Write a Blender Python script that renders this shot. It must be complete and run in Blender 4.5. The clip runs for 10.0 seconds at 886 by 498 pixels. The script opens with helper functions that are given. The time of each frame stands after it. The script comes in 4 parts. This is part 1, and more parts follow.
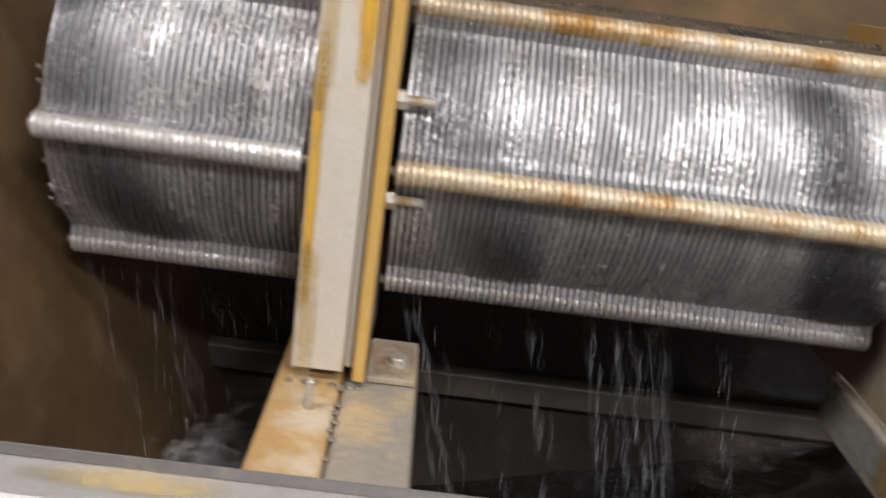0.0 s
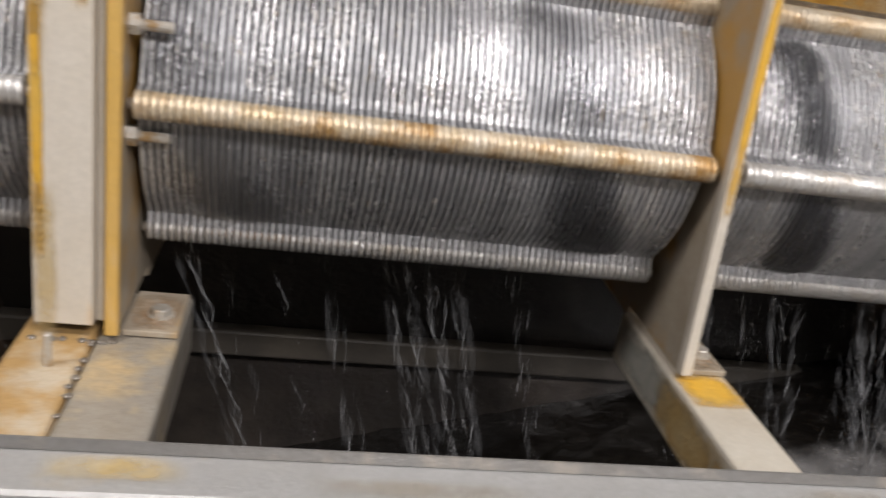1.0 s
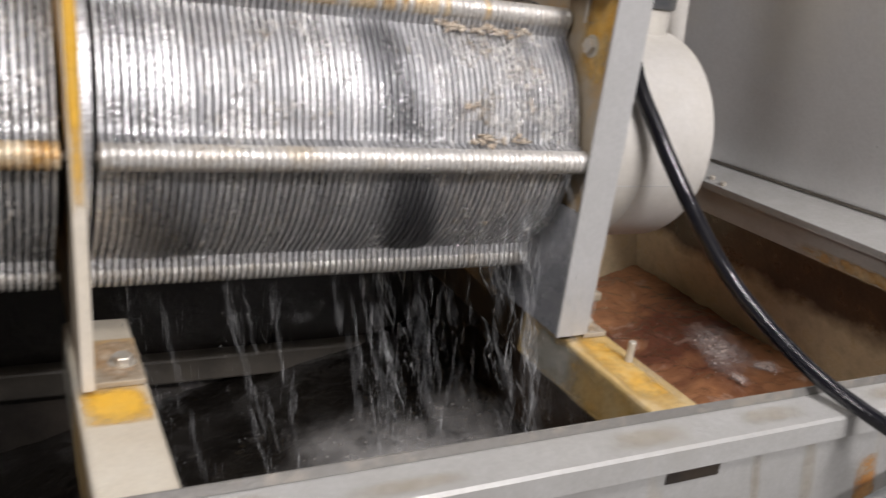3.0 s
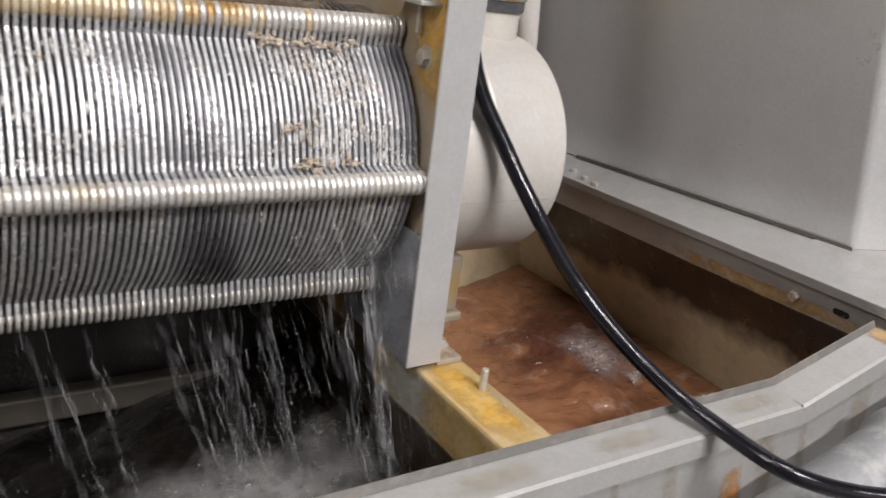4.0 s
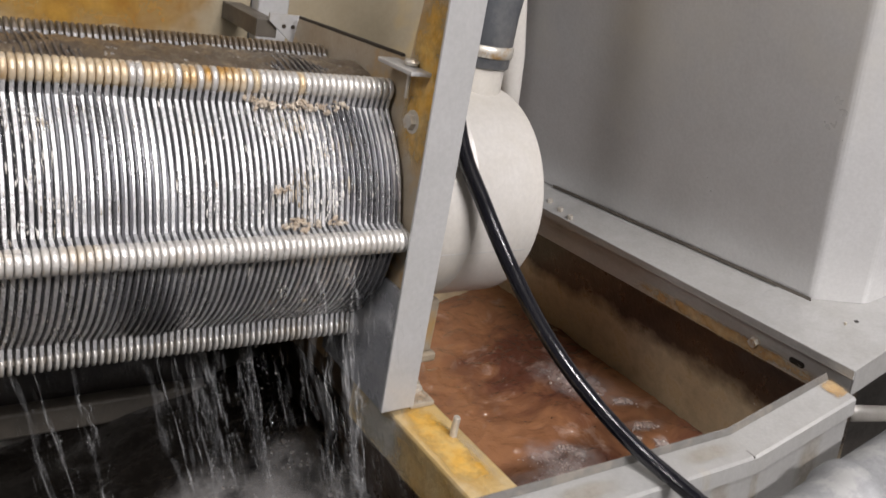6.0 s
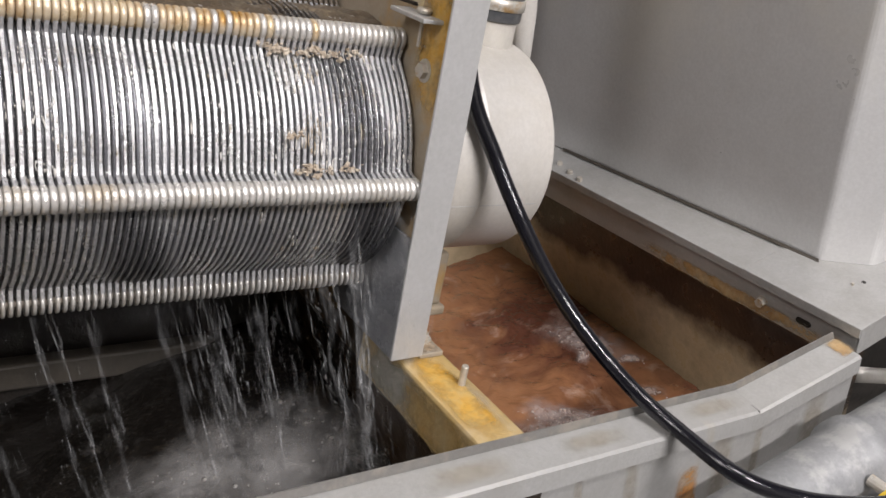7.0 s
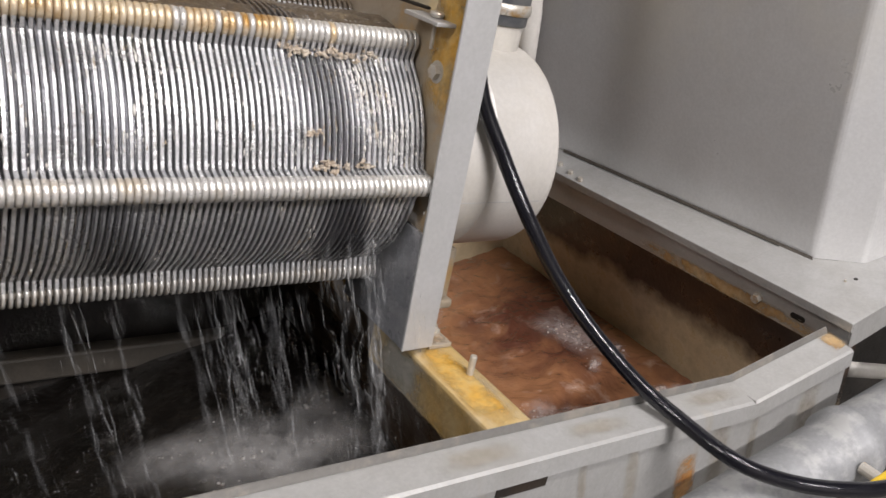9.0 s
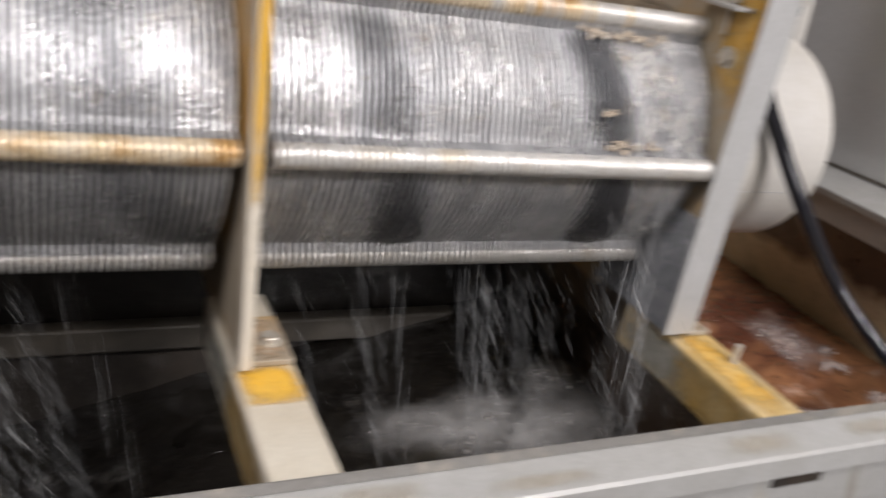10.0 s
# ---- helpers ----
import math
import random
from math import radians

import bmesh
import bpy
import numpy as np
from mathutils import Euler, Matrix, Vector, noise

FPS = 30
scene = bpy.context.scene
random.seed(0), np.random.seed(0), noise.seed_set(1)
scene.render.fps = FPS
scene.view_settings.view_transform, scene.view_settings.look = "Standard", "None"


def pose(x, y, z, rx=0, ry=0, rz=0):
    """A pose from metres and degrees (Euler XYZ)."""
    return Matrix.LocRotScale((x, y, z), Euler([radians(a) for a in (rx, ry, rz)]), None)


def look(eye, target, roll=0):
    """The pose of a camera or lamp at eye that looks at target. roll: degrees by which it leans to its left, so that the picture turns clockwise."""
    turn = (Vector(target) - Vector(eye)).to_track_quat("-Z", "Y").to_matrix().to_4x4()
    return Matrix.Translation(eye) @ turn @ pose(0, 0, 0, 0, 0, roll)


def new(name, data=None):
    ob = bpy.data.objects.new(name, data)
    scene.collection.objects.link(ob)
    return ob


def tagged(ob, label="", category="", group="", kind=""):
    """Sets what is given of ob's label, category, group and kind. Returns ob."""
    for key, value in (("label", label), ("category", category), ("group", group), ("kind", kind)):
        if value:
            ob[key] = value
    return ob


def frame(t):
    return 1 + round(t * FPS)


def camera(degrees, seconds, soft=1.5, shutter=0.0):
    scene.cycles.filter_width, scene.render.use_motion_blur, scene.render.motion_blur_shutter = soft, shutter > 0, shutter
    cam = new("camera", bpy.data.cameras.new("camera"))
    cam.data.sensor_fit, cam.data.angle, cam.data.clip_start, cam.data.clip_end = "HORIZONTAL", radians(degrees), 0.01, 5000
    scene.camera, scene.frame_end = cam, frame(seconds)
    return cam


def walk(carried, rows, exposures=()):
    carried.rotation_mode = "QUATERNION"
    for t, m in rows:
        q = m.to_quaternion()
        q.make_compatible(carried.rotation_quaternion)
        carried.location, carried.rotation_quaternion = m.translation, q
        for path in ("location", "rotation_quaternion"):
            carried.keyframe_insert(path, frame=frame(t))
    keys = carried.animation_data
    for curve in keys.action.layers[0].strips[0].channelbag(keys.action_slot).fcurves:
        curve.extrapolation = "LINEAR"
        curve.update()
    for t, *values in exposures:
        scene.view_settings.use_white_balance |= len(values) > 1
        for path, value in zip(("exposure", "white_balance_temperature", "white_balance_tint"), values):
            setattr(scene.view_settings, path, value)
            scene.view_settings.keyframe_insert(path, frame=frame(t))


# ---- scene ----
# PATH
cam = camera(54.8, 10.0, soft=1.45, shutter=0.54)
ROWS = [
    (0.0, -0.3492, -0.6488, 1.4829, 69.08, 6.82, 0.39),
    (0.5, -0.2936, -0.6471, 1.4468, 67.92, 6.45, -3.71),
    (1.0, -0.2556, -0.6343, 1.4294, 66.65, 5.83, -7.55),
    (1.5, -0.1987, -0.6455, 1.4229, 65.42, 4.42, -14.5),
    (2.0, -0.1414, -0.6463, 1.4053, 64.7, 4.05, -20.48),
    (2.5, -0.0691, -0.6371, 1.3887, 64.22, 3.83, -24.17),
    (3.0, 0.0363, -0.6319, 1.3761, 63.31, 5.0, -26.43),
    (4.3, 0.1549, -0.5893, 1.3767, 61.31, 4.1, -33.39),
    (4.5, 0.1674, -0.5819, 1.4242, 60.86, 3.96, -33.28),
    (5.0, 0.1526, -0.5971, 1.4746, 61.74, 3.64, -32.84),
    (5.2, 0.1561, -0.6038, 1.4807, 61.98, 3.47, -32.32),
    (6.3, 0.1287, -0.6025, 1.4418, 60.37, 0.94, -32.92),
    (6.5, 0.1354, -0.6143, 1.4382, 60.08, 1.5, -32.22),
    (7.0, 0.1209, -0.6171, 1.4342, 59.19, 1.24, -32.23),
    (7.5, 0.1101, -0.6285, 1.4409, 59.14, 1.2, -32.21),
    (8.0, 0.1076, -0.6342, 1.4442, 59.12, 0.99, -32.47),
    (8.5, 0.1057, -0.6374, 1.4447, 59.2, 0.82, -32.77),
    (9.0, 0.089, -0.6376, 1.4437, 59.44, 0.87, -32.48),
    (9.5, 0.0487, -0.6317, 1.4399, 59.51, 1.35, -31.04),
    (10.0, -0.0466, -0.5994, 1.4415, 59.7, 2.84, -23.01),
]
# END PATH
walk(cam, [(t, pose(x, y, z, rx, ry, rz)) for t, x, y, z, rx, ry, rz in ROWS],
     exposures=((0.0, -0.2), (1.0, -0.24), (2.5, -0.12), (4.5, -0.18), (9.0, -0.12), (10.0, -0.06)))

# ---- world, light, exposure ----
SLOPE = 14.6                                  # the drum falls this much towards its right end
RIG = pose(0, 0, 1.0, 0, SLOPE, 0)            # the machine's own frame: x along the drum, y away, z up its posts
world = bpy.data.worlds.new("world")
scene.world = world
world.use_nodes = True
world.node_tree.nodes["Background"].inputs[0].default_value = (0.9, 0.95, 1.0, 1)
world.node_tree.nodes["Background"].inputs[1].default_value = 0.05


def area(name, eye, target, sx, sy, watts, colour):
    data = bpy.data.lights.new(name, "AREA")
    data.shape, data.size, data.size_y, data.energy, data.color = "RECTANGLE", sx, sy, watts, colour
    ob = new(name, data)
    ob.matrix_world = look(eye, target)
    return ob


LAMPS = [(0.9, -1.05), (1.1, -2.4), (-1.0, -0.6)]
POWER = (27, 152, 24)
for (lx, ly), w in zip(LAMPS, POWER):
    area("tube_light", (lx, ly, 2.83), (lx, ly + 0.001, 0), 1.2, 0.22, w, (1.0, 0.955, 0.968))


# ---- materials ----
class Nodes:
    """A material's node tree, written shortly."""

    def __init__(self, name):
        self.m = bpy.data.materials.new(name)
        self.m.use_nodes = True
        self.t = self.m.node_tree
        self.b = self.t.nodes["Principled BSDF"]

    def add(self, kind, **values):
        n = self.t.nodes.new(kind)
        for k, v in values.items():
            n.inputs[k].default_value = v
        return n

    def link(self, a, b):
        self.t.links.new(a, b)

    def place(self):
        return self.t.nodes.new("ShaderNodeNewGeometry").outputs["Position"]

    def mapped(self, scale):
        n = self.add("ShaderNodeMapping", Scale=scale)
        self.link(self.place(), n.inputs["Vector"])
        return n.outputs[0]

    def noise(self, scale, detail=4.0, rough=0.6, vector=None, low=0.35, high=0.65):
        n = self.add("ShaderNodeTexNoise", Scale=scale, Detail=detail, Roughness=rough)
        self.link(vector or self.place(), n.inputs["Vector"])
        r = self.add("ShaderNodeMapRange")
        r.inputs["From Min"].default_value, r.inputs["From Max"].default_value = low, high
        self.link(n.outputs["Fac"], r.inputs["Value"])
        return r.outputs[0]

    def mix(self, fac, a, b):
        n = self.t.nodes.new("ShaderNodeMix")
        n.data_type = "RGBA"
        for value, socket in ((fac, n.inputs[0]), (a, n.inputs[6]), (b, n.inputs[7])):
            if isinstance(value, (tuple, float, int)):
                socket.default_value = (*value, 1) if isinstance(value, tuple) else value
            else:
                self.link(value, socket)
        return n.outputs[2]

    def times(self, a, k):
        n = self.t.nodes.new("ShaderNodeMath")
        n.operation = "MULTIPLY"
        self.link(a, n.inputs[0])
        if isinstance(k, (int, float)):
            n.inputs[1].default_value = k
        else:
            self.link(k, n.inputs[1])
        return n.outputs[0]

    def bump(self, height, strength, distance):
        n = self.add("ShaderNodeBump", Strength=strength, Distance=distance)
        self.link(height, n.inputs["Height"])
        self.link(n.outputs[0], self.b.inputs["Normal"])

    def colour(self, c):
        if isinstance(c, tuple):
            self.b.inputs["Base Color"].default_value = (*c, 1)
        else:
            self.link(c, self.b.inputs["Base Color"])

    def rough(self, fac, low, high):
        r = self.add("ShaderNodeMapRange")
        r.inputs["To Min"].default_value, r.inputs["To Max"].default_value = low, high
        self.link(fac, r.inputs["Value"])
        self.link(r.outputs[0], self.b.inputs["Roughness"])

    def metal(self, v):
        self.b.inputs["Metallic"].default_value = v


def stained(name, base, grime, stain, metal, rough, grime_size=14, stain_size=5, stain_from=0.52, stain_to=0.66, bump=0.15, streak=None, wet=0.0):
    """Sheet metal or paint with a fine grime and larger coloured stains."""
    n = Nodes(name)
    g = n.noise(grime_size, 6, 0.7)
    fine = n.noise(220, 3, 0.6)
    c = n.mix(n.times(g, 0.75), base, grime)
    c = n.mix(n.times(fine, 0.18), c, tuple(v * 0.55 for v in base))
    s = n.noise(stain_size, 5, 0.65, n.mapped(streak) if streak else None, stain_from, stain_to)
    c = n.mix(s, c, stain)
    n.colour(c)
    n.metal(metal)
    n.rough(g, rough[0], rough[1])
    n.bump(fine, bump, 0.0006)
    if wet:
        film = n.add("ShaderNodeBump", Strength=0.7, Distance=0.004)
        n.link(n.noise(75, 4, 0.65), film.inputs["Height"])
        n.link(film.outputs[0], n.b.inputs["Coat Normal"])
        n.b.inputs["Coat Weight"].default_value, n.b.inputs["Coat Roughness"].default_value, n.b.inputs["Coat IOR"].default_value = wet, 0.06, 1.45
    return n.m


def ring_steel(name, bright, dull, dark, metal, film_height=1.0):
    """Wet stainless rings: each one a little different, with broad wet bands and a glittering film."""
    n = Nodes(name)
    band = n.noise(6, 4, 0.6, n.mapped((1.6, 0.3, 0.3)), 0.46, 0.58)
    splash = n.noise(34, 6, 0.75, n.mapped((1.0, 0.35, 0.35)), 0.44, 0.58)
    fine = n.noise(260, 3, 0.6)
    grains = n.noise(430, 2, 0.7, None, 0.5, 0.6)
    own = n.t.nodes.new("ShaderNodeObjectInfo").outputs["Random"]
    c = n.mix(n.times(band, 0.4), bright, dull)
    c = n.mix(n.times(splash, 0.6), c, dull)
    c = n.mix(n.times(own, 0.5), c, dark)
    c = n.mix(n.times(grains, 0.4), c, dark)
    n.colour(c)
    n.metal(metal)
    n.rough(splash, 0.24, 0.5)
    n.bump(fine, 0.4, 0.0008)
    film = n.add("ShaderNodeBump", Strength=film_height, Distance=0.006)
    n.link(n.noise(190, 4, 0.75, None, 0.3, 0.7), film.inputs["Height"])
    n.link(film.outputs[0], n.b.inputs["Coat Normal"])
    n.b.inputs["Coat Weight"].default_value, n.b.inputs["Coat Roughness"].default_value, n.b.inputs["Coat IOR"].default_value = 1.0, 0.06, 1.7
    return n.m


def film_material(name, low, high, cover=0.9, size=60, rough=0.45, edge=1.6, coat=0.2, fade=3.0):
    """A thin stain or froth that thins out unevenly towards its outline."""
    n = Nodes(name)
    n.colour(n.mix(n.noise(size * 0.7, 5, 0.7), low, high))
    own = n.t.nodes.new("ShaderNodeTexCoord").outputs["Generated"]
    split = n.t.nodes.new("ShaderNodeSeparateXYZ")
    n.link(own, split.inputs[0])
    sides = []
    for k in (0, 1):
        flip = n.add("ShaderNodeMath")
        flip.operation = "SUBTRACT"
        flip.inputs[0].default_value = 1.0
        n.link(split.outputs[k], flip.inputs[1])
        sides.append(n.times(n.times(split.outputs[k], flip.outputs[0]), 4.0))
    middle = n.times(n.times(sides[0], sides[1]), edge)
    total = n.add("ShaderNodeMath")
    total.operation = "ADD"
    n.link(middle, total.inputs[0])
    n.link(n.times(n.noise(size, 6, 0.7, None, 0.3, 0.7), 1.5), total.inputs[1])
    r = n.add("ShaderNodeMapRange")
    r.inputs["From Min"].default_value, r.inputs["From Max"].default_value, r.inputs["To Max"].default_value = 0.5, 2.3, cover
    n.link(total.outputs[0], r.inputs["Value"])
    rim = n.add("ShaderNodeMath")
    rim.operation = "MULTIPLY"
    rim.use_clamp = True
    n.link(n.times(middle, fade), rim.inputs[0])
    rim.inputs[1].default_value = 1.0
    n.link(n.times(r.outputs[0], rim.outputs[0]), n.b.inputs["Alpha"])
    n.b.inputs["Roughness"].default_value = rough
    n.b.inputs["Coat Weight"].default_value = coat
    n.bump(n.noise(size * 4, 3, 0.6), 0.4, 0.001)
    return n.m


def shade_band_material(name, above, below, level, spread):
    """A silted wall with shade painted dark above a ragged level."""
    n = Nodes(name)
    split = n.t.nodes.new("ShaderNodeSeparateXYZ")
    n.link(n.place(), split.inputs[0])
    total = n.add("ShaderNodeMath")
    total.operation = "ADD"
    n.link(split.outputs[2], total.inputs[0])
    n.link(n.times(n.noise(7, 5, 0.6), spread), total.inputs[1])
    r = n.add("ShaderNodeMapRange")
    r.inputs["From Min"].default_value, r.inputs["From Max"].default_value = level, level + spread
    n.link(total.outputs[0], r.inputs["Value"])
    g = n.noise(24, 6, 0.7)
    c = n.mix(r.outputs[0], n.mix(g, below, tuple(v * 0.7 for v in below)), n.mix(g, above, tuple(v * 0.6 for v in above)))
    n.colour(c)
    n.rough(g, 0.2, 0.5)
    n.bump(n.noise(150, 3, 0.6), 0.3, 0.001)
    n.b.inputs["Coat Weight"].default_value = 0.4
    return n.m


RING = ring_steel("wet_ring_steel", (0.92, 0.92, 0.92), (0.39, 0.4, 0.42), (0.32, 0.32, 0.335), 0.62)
# RING_IN: dark grey steel, darkened further for the shade in the gaps
RING_IN = ring_steel("shaded_moving_ring_steel", (0.135, 0.137, 0.15), (0.075, 0.076, 0.085), (0.04, 0.04, 0.045), 0.5, 0.35)
SPACER = stained("spacer_steel", (0.76, 0.75, 0.73), (0.5, 0.47, 0.42), (0.6, 0.54, 0.45), 0.5, (0.22, 0.45), 60, 22.0, 0.56, 0.72, 0.4, wet=0.8)
SPACER_GOLD = stained("rust_gold_spacer_steel", (0.66, 0.52, 0.32), (0.76, 0.7, 0.6), (0.44, 0.24, 0.06), 0.35, (0.22, 0.45), 40, 14.0, 0.5, 0.64, 0.4, wet=0.8)
ROD = stained("rod_steel", (0.3, 0.28, 0.25), (0.2, 0.16, 0.12), (0.3, 0.15, 0.05), 0.6, (0.3, 0.5))
POST = stained("pale_painted_post", (0.66, 0.61, 0.53), (0.58, 0.52, 0.42), (0.66, 0.36, 0.06), 0.05, (0.32, 0.5), 9, 5.5, 0.54, 0.68, 0.15, (1, 1, 0.3))
STRIP = stained("orange_stained_strip", (0.62, 0.4, 0.13), (0.6, 0.36, 0.07), (0.64, 0.57, 0.46), 0.05, (0.3, 0.5), 11, 6, 0.5, 0.62, 0.15, (1, 1, 0.4))
RUST_BEAM = stained("rusty_beam", (0.5, 0.32, 0.13), (0.38, 0.24, 0.1), (0.54, 0.46, 0.34), 0.05, (0.3, 0.5), 14, 9, 0.55, 0.68, 0.2, wet=0.4)
GREY_BEAM = stained("grey_wet_beam", (0.38, 0.35, 0.3), (0.28, 0.24, 0.18), (0.55, 0.42, 0.24), 0.2, (0.25, 0.45), 16, 9, 0.55, 0.68, 0.2, wet=0.5)
PALE_BEAM = stained("pale_beam", (0.55, 0.51, 0.43), (0.46, 0.4, 0.31), (0.62, 0.4, 0.12), 0.05, (0.3, 0.5), 12, 7, 0.6, 0.74, 0.15)
OCHRE_BEAM = stained("ochre_stained_beam", (0.52, 0.38, 0.17), (0.44, 0.29, 0.1), (0.6, 0.5, 0.34), 0.05, (0.3, 0.5), 16, 9, 0.5, 0.68, 0.2, wet=0.3)
POST_CLEAN = stained("pale_grey_post", (0.5, 0.5, 0.5), (0.42, 0.42, 0.41), (0.4, 0.34, 0.22), 0.25, (0.3, 0.48), 9, 5, 0.64, 0.8, 0.12)
PLATE = stained("rust_stained_plate", (0.4, 0.35, 0.28), (0.32, 0.25, 0.16), (0.46, 0.26, 0.06), 0.08, (0.35, 0.55), 12, 7, 0.48, 0.64)
TANK = stained("brushed_tank_steel", (0.47, 0.47, 0.46), (0.37, 0.36, 0.34), (0.44, 0.34, 0.18), 0.35, (0.34, 0.55), 11, 4.5, 0.6, 0.76, 0.25, (1, 1, 0.22))
LIP = stained("dull_grey_steel", (0.2, 0.195, 0.185), (0.15, 0.14, 0.125), (0.25, 0.23, 0.2), 0.3, (0.3, 0.5), 40, 30, 0.5, 0.65, 0.3)
DARK_PLATE = stained("dark_brown_plate", (0.13, 0.085, 0.045), (0.08, 0.055, 0.03), (0.2, 0.12, 0.05), 0.05, (0.4, 0.6), 7, 4)
RUST_PLATE = stained("brown_rusty_plate", (0.13, 0.08, 0.038), (0.08, 0.05, 0.026), (0.17, 0.11, 0.055), 0.05, (0.35, 0.6), 9, 5, wet=0.3)
# INSIDE is near black: the tank's deep shade is put into its colour
INSIDE = stained("shaded_tank_lining", (0.03, 0.025, 0.021), (0.02, 0.017, 0.014), (0.05, 0.041, 0.033), 0.0, (0.3, 0.55), 7, 4, wet=0.5)
# END_WALL: silt brown, painted dark above for the rail's shade, paler where lit
END_WALL = shade_band_material("brown_wet_wall_shaded_top", (0.042, 0.022, 0.009), (0.58, 0.47, 0.3), 0.612, 0.035)
CABINET = stained("cabinet_steel", (0.64, 0.64, 0.64), (0.54, 0.535, 0.525), (0.64, 0.62, 0.57), 0.25, (0.26, 0.4), 3, 2.2, 0.55, 0.75, 0.05)
WHITE = stained("white_housing_paint", (0.6, 0.58, 0.55), (0.5, 0.47, 0.41), (0.5, 0.4, 0.22), 0.05, (0.3, 0.45), 7, 5, 0.68, 0.84, 0.08)
PANEL = stained("beige_back_panel", (0.35, 0.305, 0.22), (0.28, 0.23, 0.145), (0.46, 0.32, 0.12), 0.05, (0.4, 0.55), 5, 2.6, 0.5, 0.6, 0.1)
BOLT = stained("bolt_steel", (0.6, 0.58, 0.53), (0.42, 0.37, 0.3), (0.4, 0.25, 0.1), 0.4, (0.25, 0.45), 60, 40)
WEB = stained("wet_grey_web", (0.3, 0.31, 0.33), (0.22, 0.22, 0.24), (0.4, 0.4, 0.41), 0.3, (0.2, 0.4), 20, 9, wet=0.6)
GALV = stained("galvanised_pipe", (0.29, 0.295, 0.3), (0.22, 0.225, 0.23), (0.36, 0.36, 0.355), 0.15, (0.5, 0.7), 34, 20, 0.5, 0.62)
HOSE = stained("black_rubber_hose", (0.006, 0.006, 0.009), (0.009, 0.009, 0.012), (0.03, 0.03, 0.03), 0.0, (0.12, 0.24), 60, 90, 0.66, 0.8, 0.25)
SLEEVE = stained("grey_rubber_sleeve", (0.06, 0.065, 0.075), (0.09, 0.095, 0.1), (0.14, 0.14, 0.14), 0.0, (0.4, 0.6), 30, 12)
SLUDGE = stained("sludge_crumbs", (0.44, 0.37, 0.29), (0.32, 0.25, 0.18), (0.54, 0.48, 0.4), 0.0, (0.4, 0.7), 200, 90, 0.5, 0.6, 0.6)
CRUST = stained("dark_sludge_crust", (0.1, 0.075, 0.05), (0.05, 0.04, 0.03), (0.22, 0.17, 0.11), 0.0, (0.3, 0.6), 120, 60, 0.55, 0.7, 0.6, wet=0.5)
CONCRETE = stained("dark_wet_floor", (0.11, 0.105, 0.1), (0.075, 0.072, 0.068), (0.15, 0.14, 0.125), 0.0, (0.25, 0.6), 6, 2)
WALLS = stained("room_wall_paint", (0.3, 0.29, 0.275), (0.25, 0.24, 0.22), (0.22, 0.21, 0.19), 0.0, (0.6, 0.8), 3, 1.2)
YELLOW = stained("yellow_plastic", (0.75, 0.5, 0.02), (0.6, 0.4, 0.03), (0.7, 0.45, 0.05), 0.0, (0.3, 0.45))
STIFF = stained("dull_steel", (0.085, 0.075, 0.062), (0.055, 0.048, 0.04), (0.11, 0.095, 0.075), 0.1, (0.4, 0.6))
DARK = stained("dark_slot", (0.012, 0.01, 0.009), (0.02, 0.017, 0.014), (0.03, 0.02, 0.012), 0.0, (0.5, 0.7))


def water_material(name, body, deep, foam, foam_from, foam_to, rough):
    """Opaque dirty water: cloudy in large patches, with broken pale foam."""
    n = Nodes(name)
    warp = n.add("ShaderNodeTexNoise", Scale=7.0, Detail=2.0)
    n.link(n.place(), warp.inputs["Vector"])
    moved = n.add("ShaderNodeMixRGB", Fac=0.12)
    moved.blend_type = "ADD"
    n.link(n.place(), moved.inputs[1])
    n.link(warp.outputs["Color"], moved.inputs[2])
    f = n.noise(13, 6, 0.65, moved.outputs[0], foam_from, foam_to)
    c = n.mix(n.noise(5.5, 4, 0.6, moved.outputs[0], 0.4, 0.6), body, deep)
    n.colour(n.mix(f, c, foam))
    n.rough(f, rough, 0.5)
    film = n.add("ShaderNodeBump", Strength=0.8, Distance=0.006)
    n.link(n.noise(48, 3, 0.5, moved.outputs[0]), film.inputs["Height"])
    n.link(film.outputs[0], n.b.inputs["Coat Normal"])
    n.b.inputs["IOR"].default_value = 1.33
    n.b.inputs["Coat Weight"].default_value, n.b.inputs["Coat Roughness"].default_value = 1.0, 0.04
    return n.m


ORANGE = water_material("orange_brown_water", (0.36, 0.168, 0.08), (0.13, 0.05, 0.03), (0.55, 0.4, 0.33), 0.58, 0.8, 0.08)
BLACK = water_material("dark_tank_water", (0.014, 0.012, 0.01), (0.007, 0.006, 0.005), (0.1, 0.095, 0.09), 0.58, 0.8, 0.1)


def drop_material():
    n = Nodes("falling_water")
    n.colour((0.9, 0.9, 0.9))
    n.b.inputs["Roughness"].default_value = 0.06
    n.b.inputs["IOR"].default_value = 1.33
    n.b.inputs["Transmission Weight"].default_value = 0.8
    return n.m


